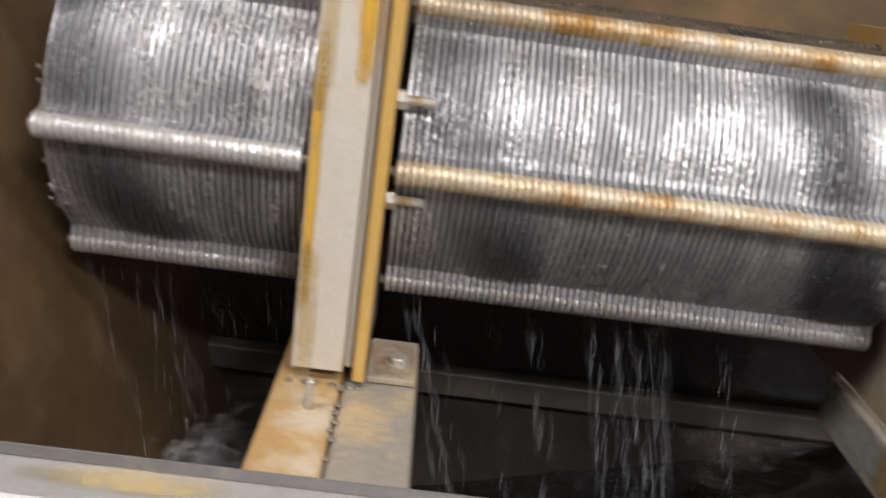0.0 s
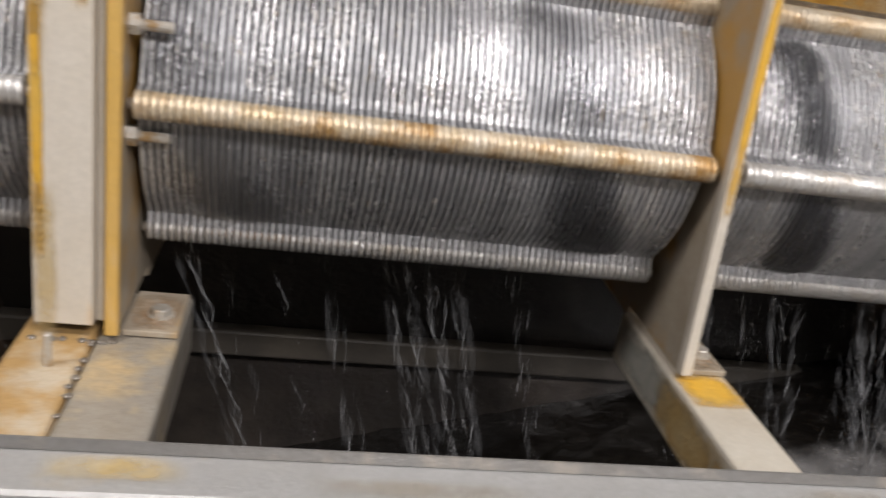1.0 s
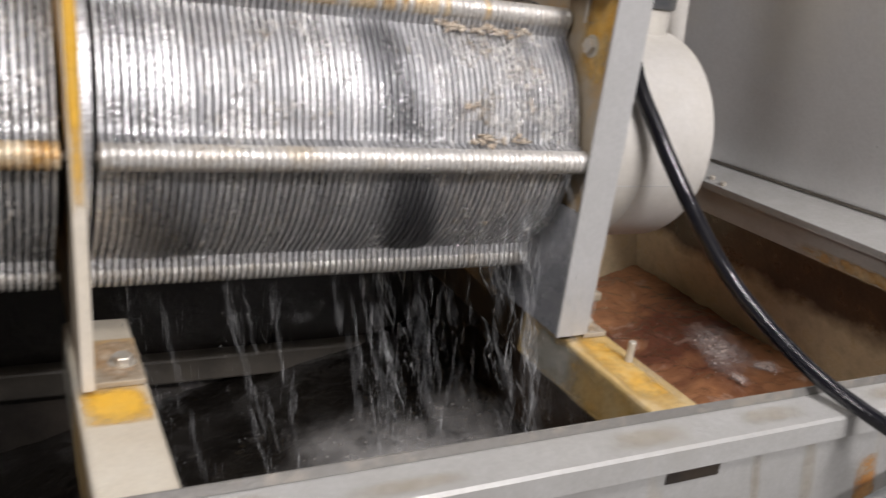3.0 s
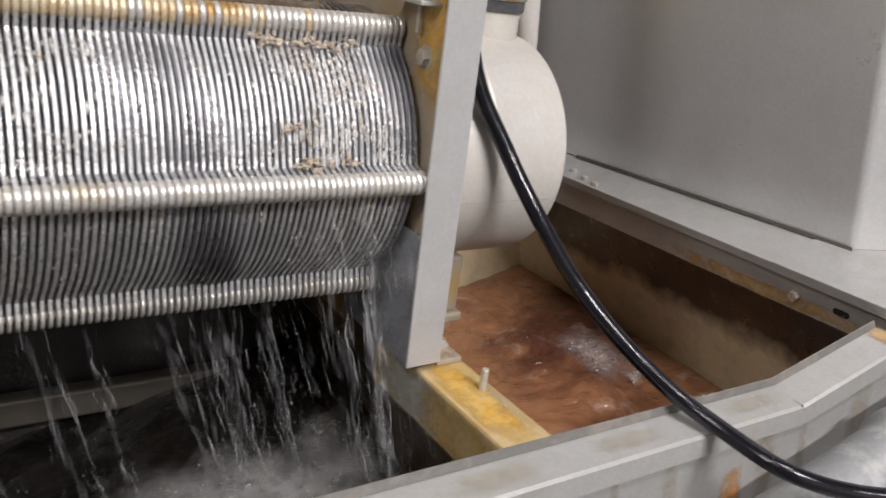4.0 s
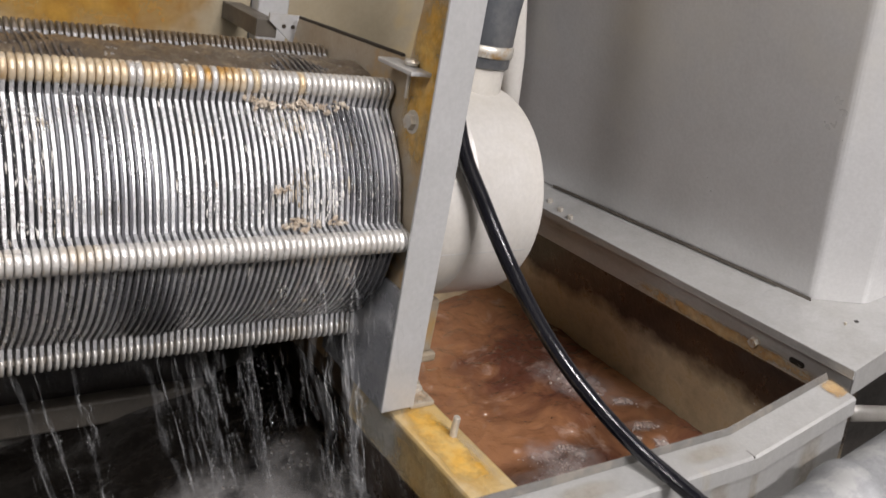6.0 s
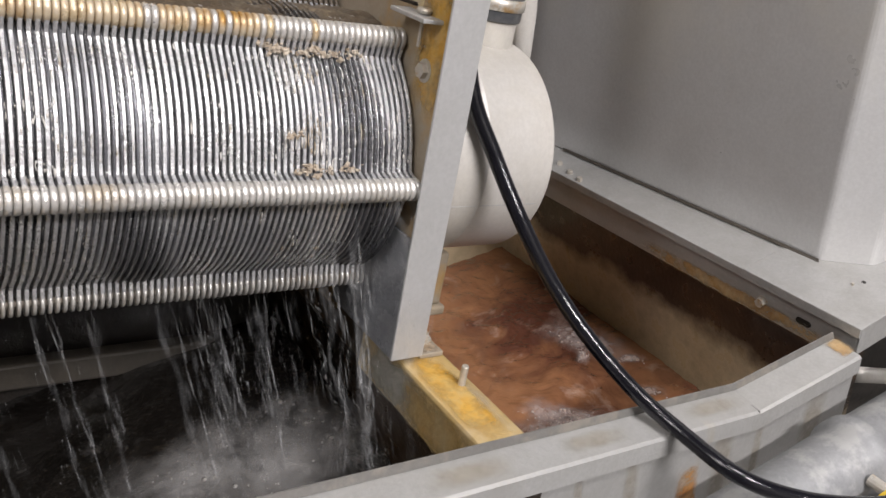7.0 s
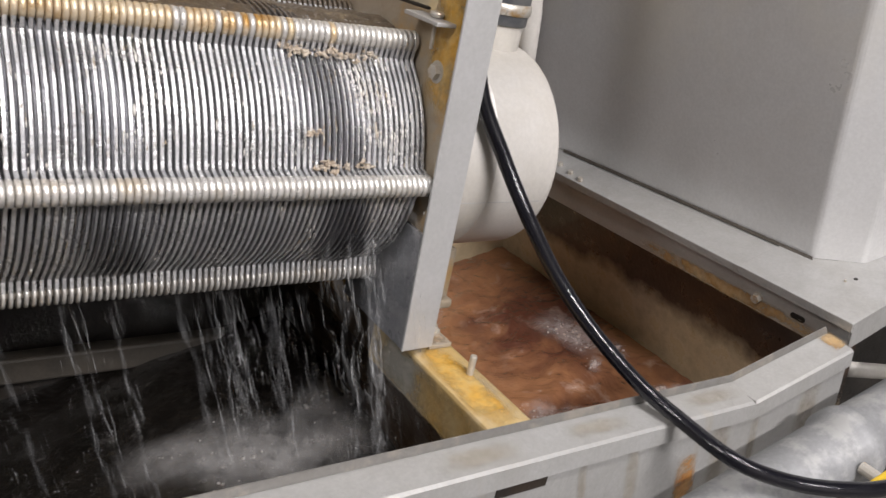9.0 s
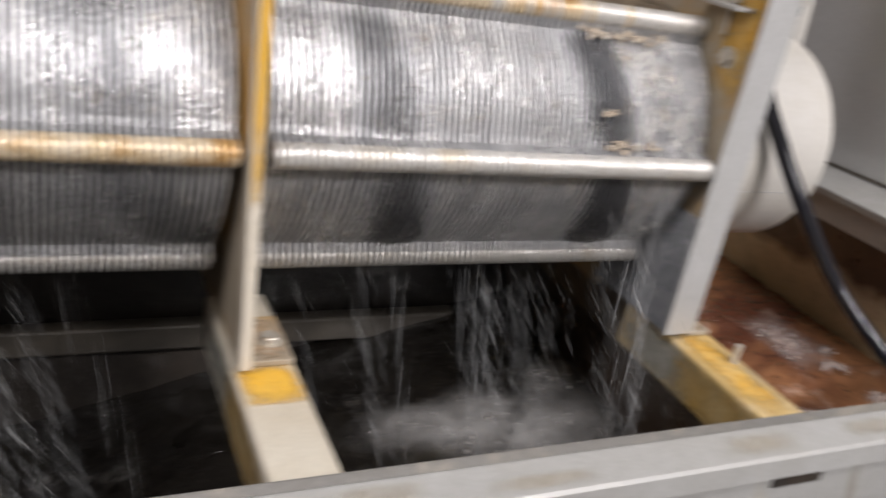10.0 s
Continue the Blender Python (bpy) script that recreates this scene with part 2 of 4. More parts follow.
def veil_material(name, cover, low, high):
    """A thin, torn curtain of falling water."""
    n = Nodes(name)
    n.colour((0.78, 0.79, 0.8))
    own = n.t.nodes.new("ShaderNodeTexCoord").outputs["Object"]
    m = n.add("ShaderNodeMapping", Scale=(1.0, 1.0, 0.22))
    n.link(own, m.inputs["Vector"])
    torn = n.noise(260, 4, 0.7, m.outputs[0], low, high)
    n.link(n.times(torn, cover), n.b.inputs["Alpha"])
    n.b.inputs["Roughness"].default_value, n.b.inputs["IOR"].default_value = 0.12, 1.33
    n.bump(n.noise(500, 3, 0.6, m.outputs[0]), 0.6, 0.001)
    return n.m


def foam_material(name, low, high):
    n = Nodes(name)
    n.colour(n.mix(n.noise(120, 4, 0.7), low, high))
    n.b.inputs["Roughness"].default_value = 0.35
    n.bump(n.noise(300, 3, 0.6), 0.6, 0.002)
    n.b.inputs["Transmission Weight"].default_value = 0.15
    return n.m


def lamp_material():
    n = Nodes("lamp_diffuser")
    n.colour((0.9, 0.9, 0.9))
    n.b.inputs["Emission Color"].default_value = (1.0, 0.95, 0.88, 1)
    n.b.inputs["Emission Strength"].default_value = 6.0
    return n.m


DROP, LAMP = drop_material(), lamp_material()
THREAD, VEIL, SPRAY = veil_material("water_thread", 0.42, 0.42, 0.72), veil_material("water_veil", 0.1, 0.42, 0.75), veil_material("splash_water", 0.3, 0.4, 0.75)
GOLD_FILM = film_material("golden_rust_film", (0.62, 0.33, 0.03), (0.56, 0.4, 0.16), 0.95, 45, 0.4, 1.6, 0.3, 2.0)
OCHRE_FILM = film_material("ochre_brown_film", (0.36, 0.22, 0.06), (0.4, 0.3, 0.15), 0.92, 40, 0.35, 1.8, 0.4, 2.0)
WET_FILM = film_material("grey_wet_film", (0.3, 0.3, 0.27), (0.38, 0.36, 0.31), 0.9, 40, 0.25, 1.8, 0.6, 2.0)
YELLOW_FILM = film_material("bright_yellow_rust_film", (0.68, 0.37, 0.025), (0.6, 0.37, 0.07), 1.0, 22, 0.4, 2.2)
STAIN_FILM = film_material("ochre_stain", (0.32, 0.15, 0.012), (0.5, 0.3, 0.06), 0.97, 14, 0.4, 2.0)
STAIN_SOFT = film_material("soft_ochre_stain", (0.4, 0.21, 0.05), (0.52, 0.4, 0.24), 0.9, 40, 0.4, 1.6, 0.2, 1.5)
PALE_RUST = film_material("pale_orange_film", (0.6, 0.42, 0.14), (0.58, 0.48, 0.3), 0.6, 30, 0.4, 1.6, 0.2, 1.2)
RUST_FILM = film_material("orange_rust_film", (0.4, 0.16, 0.025), (0.46, 0.26, 0.09), 0.95, 70)
DIRT_FILM = film_material("grey_brown_dirt_film", (0.3, 0.25, 0.18), (0.4, 0.36, 0.29), 0.45, 50, 0.45, 1.4, 0.2, 1.0)
LIME_FILM = film_material("brown_lime_crust", (0.55, 0.46, 0.35), (0.32, 0.19, 0.09), 0.95, 120)
FROTH = film_material("pink_white_froth", (0.66, 0.48, 0.42), (0.85, 0.76, 0.73), 0.85, 60, 0.4, 1.1, 0.2, 0.8)
GREY_FROTH = film_material("grey_froth_and_haze", (0.3, 0.29, 0.28), (0.5, 0.49, 0.48), 0.5, 30, 0.35, 1.1, 0.2, 0.8)
# SMEAR colours both pale sludge and the painted sparkle of wet rings
SMEAR = stained("pale_sludge_and_sparkle", (0.72, 0.7, 0.67), (0.55, 0.52, 0.47), (0.34, 0.28, 0.2), 0.0, (0.25, 0.5), 120, 40, 0.52, 0.62, 0.4, wet=0.8)
FOAM, GREY_FOAM = foam_material("pale_foam", (0.66, 0.5, 0.43), (0.8, 0.72, 0.67)), foam_material("grey_foam", (0.3, 0.28, 0.26), (0.45, 0.43, 0.41))


# ---- building helpers ----
def thing(name, at, label, category="", group="", kind=""):
    ob = new(name)
    ob.matrix_basis = at
    ob.empty_display_size = 0.05
    return tagged(ob, label, category, group, kind)


def mesh_of(name, bm, material, smooth=False):
    me = bpy.data.meshes.new(name)
    bmesh.ops.recalc_face_normals(bm, faces=bm.faces)
    bm.to_mesh(me)
    bm.free()
    me.materials.append(material)
    if smooth:
        me.shade_smooth()
    return me


def part(name, bm, material, parent, label="", smooth=False, at=None):
    ob = new(name, bm if isinstance(bm, bpy.types.Mesh) else mesh_of(name, bm, material, smooth))
    ob.parent = parent
    if at is not None:
        ob.matrix_basis = at
    return tagged(ob, label)


def solid(name, bm, material, at, label, category="", group="", kind="", smooth=False):
    ob = new(name, mesh_of(name, bm, material, smooth))
    ob.matrix_basis = at
    return tagged(ob, label, category, group, kind)


def box(x0, x1, y0, y1, z0, z1, bevel=0.0015, bm=None):
    """A box with worn edges, added to bm."""
    own = bmesh.new()
    bmesh.ops.create_cube(own, size=1, matrix=Matrix.LocRotScale(((x0 + x1) / 2, (y0 + y1) / 2, (z0 + z1) / 2), None, (x1 - x0, y1 - y0, z1 - z0)))
    if bevel:
        bmesh.ops.bevel(own, geom=own.edges[:], offset=min(bevel, 0.3 * min(x1 - x0, y1 - y0, z1 - z0)), segments=2, affect="EDGES", profile=0.5)
    if bm is None:
        return own
    merge(bm, own)
    return bm


def merge(bm, other, m=None):
    me = bpy.data.meshes.new("scratch")
    other.to_mesh(me)
    other.free()
    if m is not None:
        me.transform(m)
    bm.from_mesh(me)
    bpy.data.meshes.remove(me)


def lathe(profile, sides=32, axis="x", bm=None):
    """Turns (along, radius) pairs round an axis."""
    own = bm or bmesh.new()
    loops = []
    for a, r in profile:
        loop = []
        for i in range(sides):
            c, s = math.cos(2 * math.pi * i / sides) * r, math.sin(2 * math.pi * i / sides) * r
            loop.append(own.verts.new({"x": (a, c, s), "y": (c, a, s), "z": (c, s, a)}[axis]))
        loops.append(loop)
    for p, q in zip(loops, loops[1:]):
        for i in range(sides):
            j = (i + 1) % sides
            own.faces.new((p[i], p[j], q[j], q[i]))
    for loop in (loops[0], loops[-1]):
        if profile[0][1] > 1e-5:
            own.faces.new(loop)
    return own


def sweep(profile, path, closed=True):
    """Carries a profile of (y, z) along a path of (x, z) points; each station stands upright."""
    bm = bmesh.new()
    rows = [[bm.verts.new((px, y, pz + z)) for y, z in profile] for px, pz in path]
    n = len(profile)
    for a, b in zip(rows, rows[1:]):
        for i in range(n if closed else n - 1):
            j = (i + 1) % n
            bm.faces.new((a[i], a[j], b[j], b[i]))
    if closed:
        bm.faces.new(rows[0])
        bm.faces.new(rows[-1])
    return bm


def tube(points, radius, sides=14):
    """A round tube along smooth points."""
    pts = [Vector(p) for p in points]
    fine = []
    for i in range(len(pts) - 1):
        p0, p1, p2, p3 = pts[max(i - 1, 0)], pts[i], pts[i + 1], pts[min(i + 2, len(pts) - 1)]
        for k in range(8):
            t = k / 8
            fine.append(0.5 * (2 * p1 + (p2 - p0) * t + (2 * p0 - 5 * p1 + 4 * p2 - p3) * t * t + (3 * p1 - p0 - 3 * p2 + p3) * t ** 3))
    fine.append(pts[-1])
    bm = bmesh.new()
    loops = []
    up = Vector((0, 0, 1))
    for i, p in enumerate(fine):
        d = (fine[min(i + 1, len(fine) - 1)] - fine[max(i - 1, 0)]).normalized()
        u = d.cross(up).normalized()
        v = u.cross(d)
        loops.append([bm.verts.new(p + radius * (math.cos(2 * math.pi * k / sides) * u + math.sin(2 * math.pi * k / sides) * v)) for k in range(sides)])
    for a, b in zip(loops, loops[1:]):
        for k in range(sides):
            j = (k + 1) % sides
            bm.faces.new((a[k], a[j], b[j], b[k]))
    bm.faces.new(loops[0])
    bm.faces.new(loops[-1])
    return bm


def hexagon(r, h, axis="z"):
    return lathe([(0, r * 0.96), (0.15 * h, r), (0.85 * h, r), (h, r * 0.9)], 6, axis)


def slot_disc(length, height, depth):
    """A slot with round ends in the y-z plane."""
    bm = bmesh.new()
    ring = []
    for k in range(20):
        a = 2 * math.pi * k / 20
        ring.append((height / 2 * math.cos(a) + math.copysign((length - height) / 2, math.cos(a)), height / 2 * math.sin(a)))
    f = [bm.verts.new((0, y, z)) for y, z in ring]
    g = [bm.verts.new((depth, y, z)) for y, z in ring]
    for i in range(20):
        bm.faces.new((f[i], f[(i + 1) % 20], g[(i + 1) % 20], g[i]))
    bm.faces.new(f), bm.faces.new(g)
    return bm


def lump(size, seed, squash=0.7, rough=0.35, detail=2):
    """A crumbly lump."""
    bm = bmesh.new()
    bmesh.ops.create_icosphere(bm, subdivisions=detail, radius=size)
    for v in bm.verts:
        k = 1 + rough * noise.noise(v.co / size * 1.7 + Vector((seed * 7.1, 0, 0))) + 0.5 * rough * noise.noise(v.co / size * 4.0 + Vector((0, seed * 3.3, 0)))
        v.co *= k
        v.co.z *= squash
    return bm


def patch(x0, x1, y0, y1, z, seed):
    """A thin film with an uneven outline."""
    bm = bmesh.new()
    ring = []
    for k in range(48):
        a = 2 * math.pi * k / 48
        c, s = math.cos(a), math.sin(a)
        f = 1 / max(abs(c), abs(s)) * (0.94 + 0.2 * noise.noise(Vector((c * 2.1, s * 2.1, seed))))
        ring.append(((x0 + x1) / 2 + (x1 - x0) / 2 * max(-1, min(1, c * f)), (y0 + y1) / 2 + (y1 - y0) / 2 * s * f))
    low = [bm.verts.new((x, y, z - 0.0004)) for x, y in ring]
    high = [bm.verts.new((x, y, z + 0.0003)) for x, y in ring]
    for k in range(48):
        j = (k + 1) % 48
        bm.faces.new((low[k], low[j], high[j], high[k]))
    bm.faces.new(high)
    return bm


# ---- room ----
def room():
    x0, x1, y0, y1, top = -4.0, 4.2, -3.6, 2.6, 3.0
    solid("floor", box(x0, x1, y0, y1, -0.1, 0, 0), CONCRETE, Matrix(), "dark damp concrete plant floor", "floor", kind="structure")
    solid("ceiling", box(x0, x1, y0, y1, top, top + 0.1, 0), WALLS, Matrix(), "pale painted plant ceiling", "ceiling", kind="structure")
    for name, b in (("wall_west", (x0 - 0.15, x0, y0 - 0.15, y1 + 0.15, 0, top)), ("wall_east", (x1, x1 + 0.15, y0 - 0.15, y1 + 0.15, 0, top)),
                    ("wall_south", (x0, x1, y0 - 0.15, y0, 0, top)), ("wall_north", (x0, x1, y1, y1 + 0.15, 0, top))):
        solid(name, box(*b, 0), WALLS, Matrix(), "plain pale painted plant wall", "wall", kind="structure")
    for lx, ly in LAMPS:
        t = thing("ceiling_light", pose(lx, ly, 2.84), "white tube light fitting under the ceiling", "lamp", "ceiling lights")
        part("housing", box(-0.64, 0.64, -0.13, 0.13, 0.03, 0.16, 0.006), WHITE, t)
        part("diffuser", box(-0.61, 0.61, -0.115, 0.115, 0.012, 0.03, 0.004), LAMP, t, "glowing diffuser")


room()

# ---- tank ----
RIM_Y, RIM_Z, BEND, SIN, COS = -0.145, 0.003, 0.817, math.sin(radians(SLOPE)), math.cos(radians(SLOPE))
LEFT_END, RAIL_X = -0.772, 1.0                # the tank's left end along the drum, and its right end on the level


def rig(x, z):
    """A point (x, z) of the machine's frame, in metres from the drum's foot, on the level."""
    return (x * COS + z * SIN, 1.0 - x * SIN + z * COS)


def tank():
    t = thing("filtrate_tank", Matrix(), "open stainless steel filtrate tank with stained folded rim", "tank")
    a, b = rig(LEFT_END, RIM_Z), rig(BEND, RIM_Z)
    path = [a, b, (RAIL_X - 0.033, b[1])]
    lip = [(RIM_Y, -0.0055), (RIM_Y - 0.0075, -0.0062), (RIM_Y - 0.042, -0.008), (RIM_Y - 0.045, -0.0105),
           (RIM_Y - 0.046, -0.032), (RIM_Y - 0.042, -0.032), (RIM_Y - 0.041, -0.013), (RIM_Y - 0.01, -0.01), (RIM_Y - 0.004, -0.008), (RIM_Y - 0.004, -0.06), (RIM_Y, -0.06)]
    part("front_rim", sweep(lip, path), TANK, t, "folded pale steel rim")
    strip = [(RIM_Y - 0.0002, -0.005), (RIM_Y - 0.0002, 0.001), (RIM_Y - 0.0012, 0.0022), (RIM_Y - 0.0026, 0.0018), (RIM_Y - 0.0058, -0.005)]
    part("edge_strip", sweep(strip, path), LIP, t, "dull grey mottled strip along the inner edge")
    wall = [(RIM_Y - 0.0405, -0.02), (RIM_Y - 0.037, -0.02), (RIM_Y - 0.037, -0.62), (RIM_Y - 0.0405, -0.62)]
    bm = bmesh.new()
    rows = [[bm.verts.new((px, y, pz + z if z > -0.5 else 0.32)) for y, z in wall] for px, pz in path]
    for p, q in zip(rows, rows[1:]):
        for i in range(4):
            j = (i + 1) % 4
            bm.faces.new((p[i], p[j], q[j], q[i]))
    bm.faces.new(rows[0]), bm.faces.new(rows[-1])
    part("front_wall", bm, TANK, t, "streaked steel front wall")
    bm = bmesh.new()
    rows = [[bm.verts.new((px, y, pz - 0.055 if k else 0.33)) for y, k in ((RIM_Y - 0.034, 1), (RIM_Y - 0.0005, 1), (RIM_Y - 0.0005, 0), (RIM_Y - 0.034, 0))] for px, pz in path]
    for p, q in zip(rows, rows[1:]):
        for i in range(4):
            j = (i + 1) % 4
            bm.faces.new((p[i], p[j], q[j], q[i]))
    bm.faces.new(rows[0]), bm.faces.new(rows[-1])
    part("front_lining", bm, INSIDE, t, "wet inner face, near black with the tank's shade")
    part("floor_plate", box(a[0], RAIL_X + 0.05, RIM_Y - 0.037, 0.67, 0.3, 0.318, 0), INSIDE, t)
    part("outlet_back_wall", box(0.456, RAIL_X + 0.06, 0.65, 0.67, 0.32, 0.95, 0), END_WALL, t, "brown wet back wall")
    part("back_wall", box(a[0], 0.462, 0.44, 0.46, 0.32, 1.42, 0), INSIDE, t, "back wall, near black with the tank's shade")
    part("stiffener", box(-0.735, 0.44, 0.412, 0.438, -0.246, -0.208, 0.004), STIFF, t, "dim stiffener along the back wall", at=RIG)
    part("left_wall", box(a[0] - 0.02, a[0], RIM_Y - 0.04, 0.46, 0.32, 1.75, 0), RUST_PLATE, t, "tall rusty brown end plate")
    part("end_wall", box(RAIL_X + 0.045, RAIL_X + 0.06, RIM_Y + 0.002, 0.649, 0.32, 0.805, 0), END_WALL, t, "brown wet end wall with painted shade below the rail")
    for n in (-0.68, 0.93):
        for y in (RIM_Y - 0.03, 0.4):
            part("leg", box(n, n + 0.05, y, y + 0.05, 0, 0.299, 0.003), TANK, t)
    # slots below the rim
    for x in (0.478,):
        px, pz = rig(x, -0.038)
        bm = box(-0.031, 0.031, -0.0015, 0.0015, -0.0055, 0.0055, 0.0005)
        part("slot", bm, DARK, t, "dark drain slot", at=pose(px, RIM_Y - 0.0405, pz, 0, SLOPE, 0))
    for k, (x, w, y0, y1, m) in enumerate(((-0.45, 0.05, 0.034, 0.008, PALE_RUST), (-0.62, 0.07, 0.034, 0.006, PALE_RUST), (-0.68, 0.03, 0.03, 0.012, DIRT_FILM), (-0.25, 0.09, 0.04, 0.02, DIRT_FILM), (0.06, 0.05, 0.035, 0.01, DIRT_FILM),
                                           (0.2, 0.06, 0.04, 0.022, DIRT_FILM), (0.43, 0.05, 0.04, 0.012, DIRT_FILM), (0.58, 0.05, 0.038, 0.012, DIRT_FILM), (0.76, 0.05, 0.035, 0.01, DIRT_FILM))):
        part("rim_stain", patch(x - w, x + w, RIM_Y - y0, RIM_Y - y1, 0, 5 + k), m, t, "thin stain on the rim", at=RIG @ pose(0, 0, -0.0005 - 0.0014) @ pose(0, RIM_Y - 0.025, 0, 5.5, 0, 0) @ pose(0, 0.025 - RIM_Y, 0))
    for k, (x, w) in enumerate(((0.1, 0.012), (0.3, 0.02), (0.53, 0.008), (0.6, 0.012), (0.74, 0.02), (0.8, 0.01), (0.9, 0.025))):
        part("dirt_streak", patch(-w, w, -0.14, 0.03, 0, 20 + k), DIRT_FILM, t, "grey-brown streak below the rim", at=pose(x, RIM_Y - 0.0408, 0.972 - 0.255 * x if x < 0.79 else 0.76, 90))
    part("rust_streak", patch(-0.02, 0.017, -0.12, 0.048, 0, 9), RUST_FILM, t, "orange rust streak below the rim", at=pose(0.69, RIM_Y - 0.0408, 0.715, 90))
    part("seam", box(0.8145, 0.8155, RIM_Y - 0.0445, RIM_Y - 0.008, -0.0088, -0.0052, 0), LIP, t, "thin welded seam", at=RIG @ pose(0, 0, 0.001))
    # small dark studs added as specks of dirt on the rim
    for x in (0.47, 0.535, 0.3, 0.21, 0.365, 0.6, 0.655):
        px, pz = rig(x, -0.0035)
        part("dirt_speck", lathe([(0, 0.0014), (0.0012, 0.0011)], 8, "z"), DARK, t, at=pose(px, RIM_Y - 0.028, pz - 0.0025))
    return t


tank()


def end_rail():
    t = thing("end_rail", pose(0.971, 0, 0, 0, 0, 2.67) @ pose(-0.988, 0, 0), "pale steel end rail with folded lip, bolt and slotted hole", "rail")
    z = 0.813
    y0, y1 = RIM_Y - 0.03, 0.649
    bm = box(RAIL_X - 0.012, RAIL_X + 0.17, 0.0, y1, z - 0.004, z, 0.0012)
    box(RAIL_X - 0.012, RAIL_X - 0.009, 0.0, y1, z - 0.013, z - 0.002, 0.0008, bm)
    part("top_plate", bm, TANK, t, "long folded top plate")
    bm = box(RAIL_X - 0.014, RAIL_X + 0.35, y0, -0.001, z - 0.002, z + 0.002, 0.0012)
    box(RAIL_X - 0.014, RAIL_X - 0.011, y0, -0.001, z - 0.012, z, 0.0008, bm)
    part("corner_plate", bm, TANK, t, "bright folded corner plate")
    part("web", box(RAIL_X - 0.006, RAIL_X - 0.002, y0 + 0.005, y1, z - 0.058, z - 0.0045, 0.0008), TANK, t, "rust-stained web")
    part("end_face", box(RAIL_X - 0.006, RAIL_X + 0.3, y0 + 0.002, y0 + 0.005, z - 0.042, z - 0.003, 0.0008), TANK, t)
    part("rust_stain", patch(-0.16, 0.2, -0.012, 0.014, 0, 31), STAIN_SOFT, t, "orange rust along the web", at=pose(RAIL_X - 0.0065, 0, z - 0.046) @ pose(0, 0, 0, 0, -90, 0) @ pose(0, 0, 0, 0, 0, 90))
    part("rust_stain", patch(-0.016, 0.012, -0.016, 0.018, 0, 33), STAIN_SOFT, t, "orange rust in the corner", at=pose(RAIL_X - 0.03, RIM_Y - 0.02, 0.0) @ pose(0, 0, rig(BEND, RIM_Z)[1] - 0.0066, 5.5))
    part("slot", slot_disc(0.022, 0.009, 0.0013), DARK, t, "dark slotted hole", at=pose(RAIL_X - 0.0068, -0.098, z - 0.0345))
    for y in (-0.035,):
        b = part("bolt", hexagon(0.007, 0.008, "x"), BOLT, t, "rusty hex bolt", at=pose(RAIL_X - 0.0145, y, z - 0.036))
        part("washer", lathe([(0.008, 0.0085), (0.0095, 0.0085)], 16, "x"), BOLT, b)
    for x, y in ((1.003, 0.36), (1.012, 0.395), (0.997, 0.33)):
        part("screw", hexagon(0.005, 0.006), BOLT, t, at=pose(x, y, z))
    part("hole", lathe([(0, 0.003), (0.0006, 0.003)], 12, "z"), DARK, t, at=pose(1.083, -0.117, z + 0.002))
    part("screw", hexagon(0.002, 0.003), BOLT, t, at=pose(1.066, -0.112, z + 0.002))


end_rail()


def cabinet():
    """A chamfered steel cabinet that stands on the end rail."""
    t = thing("steel_cabinet", Matrix(), "large smooth grey steel cabinet with chamfered corner on the end rail", "cabinet")
    z0, z1 = 0.8155, 1.75
    outline = [(1.069, -0.045), (1.117, -0.095), (1.7, -0.15), (1.7, 1.3), (0.93, 1.3), (1.021, 0.422)]
    bm = bmesh.new()
    low = [bm.verts.new((x, y, z0)) for x, y in outline]
    high = [bm.verts.new((x, y, z1)) for x, y in outline]
    for i in range(len(outline)):
        j = (i + 1) % len(outline)
        bm.faces.new((low[i], low[j], high[j], high[i]))
    bm.faces.new(low), bm.faces.new(high)
    bmesh.ops.bevel(bm, geom=[e for e in bm.edges if abs(e.verts[0].co.z - e.verts[1].co.z) > 0.5], offset=0.006, segments=3, affect="EDGES", profile=0.5)
    part("body", bm, CABINET, t)
    bm = bmesh.new()
    path = [(1.017, 0.437), (1.0195, 0.422), (1.0675, -0.046)]
    rows = []
    for i, (x, y) in enumerate(path):
        rows.append([bm.verts.new((x - dx, y - dx, z)) for dx, z in ((0, z0 + 0.003), (0.003, z0 - 0.0005), (0, z0 - 0.0008))])
    for a, b in zip(rows, rows[1:]):
        for i in range(2):
            bm.faces.new((a[i], a[i + 1], b[i + 1], b[i]))
    part("sealing_bead", bm, STIFF, t, "dirty sealing bead")
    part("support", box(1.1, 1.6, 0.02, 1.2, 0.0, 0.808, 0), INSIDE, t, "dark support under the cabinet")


cabinet()

# ---- drum ----
AXIS_Y, AXIS_Z, ROD_R, RING_R, PITCH = 0.154, 0.1885, 0.1435, 0.131, 0.00605
TURN_TIME, SWING = 10.5, 0.0108


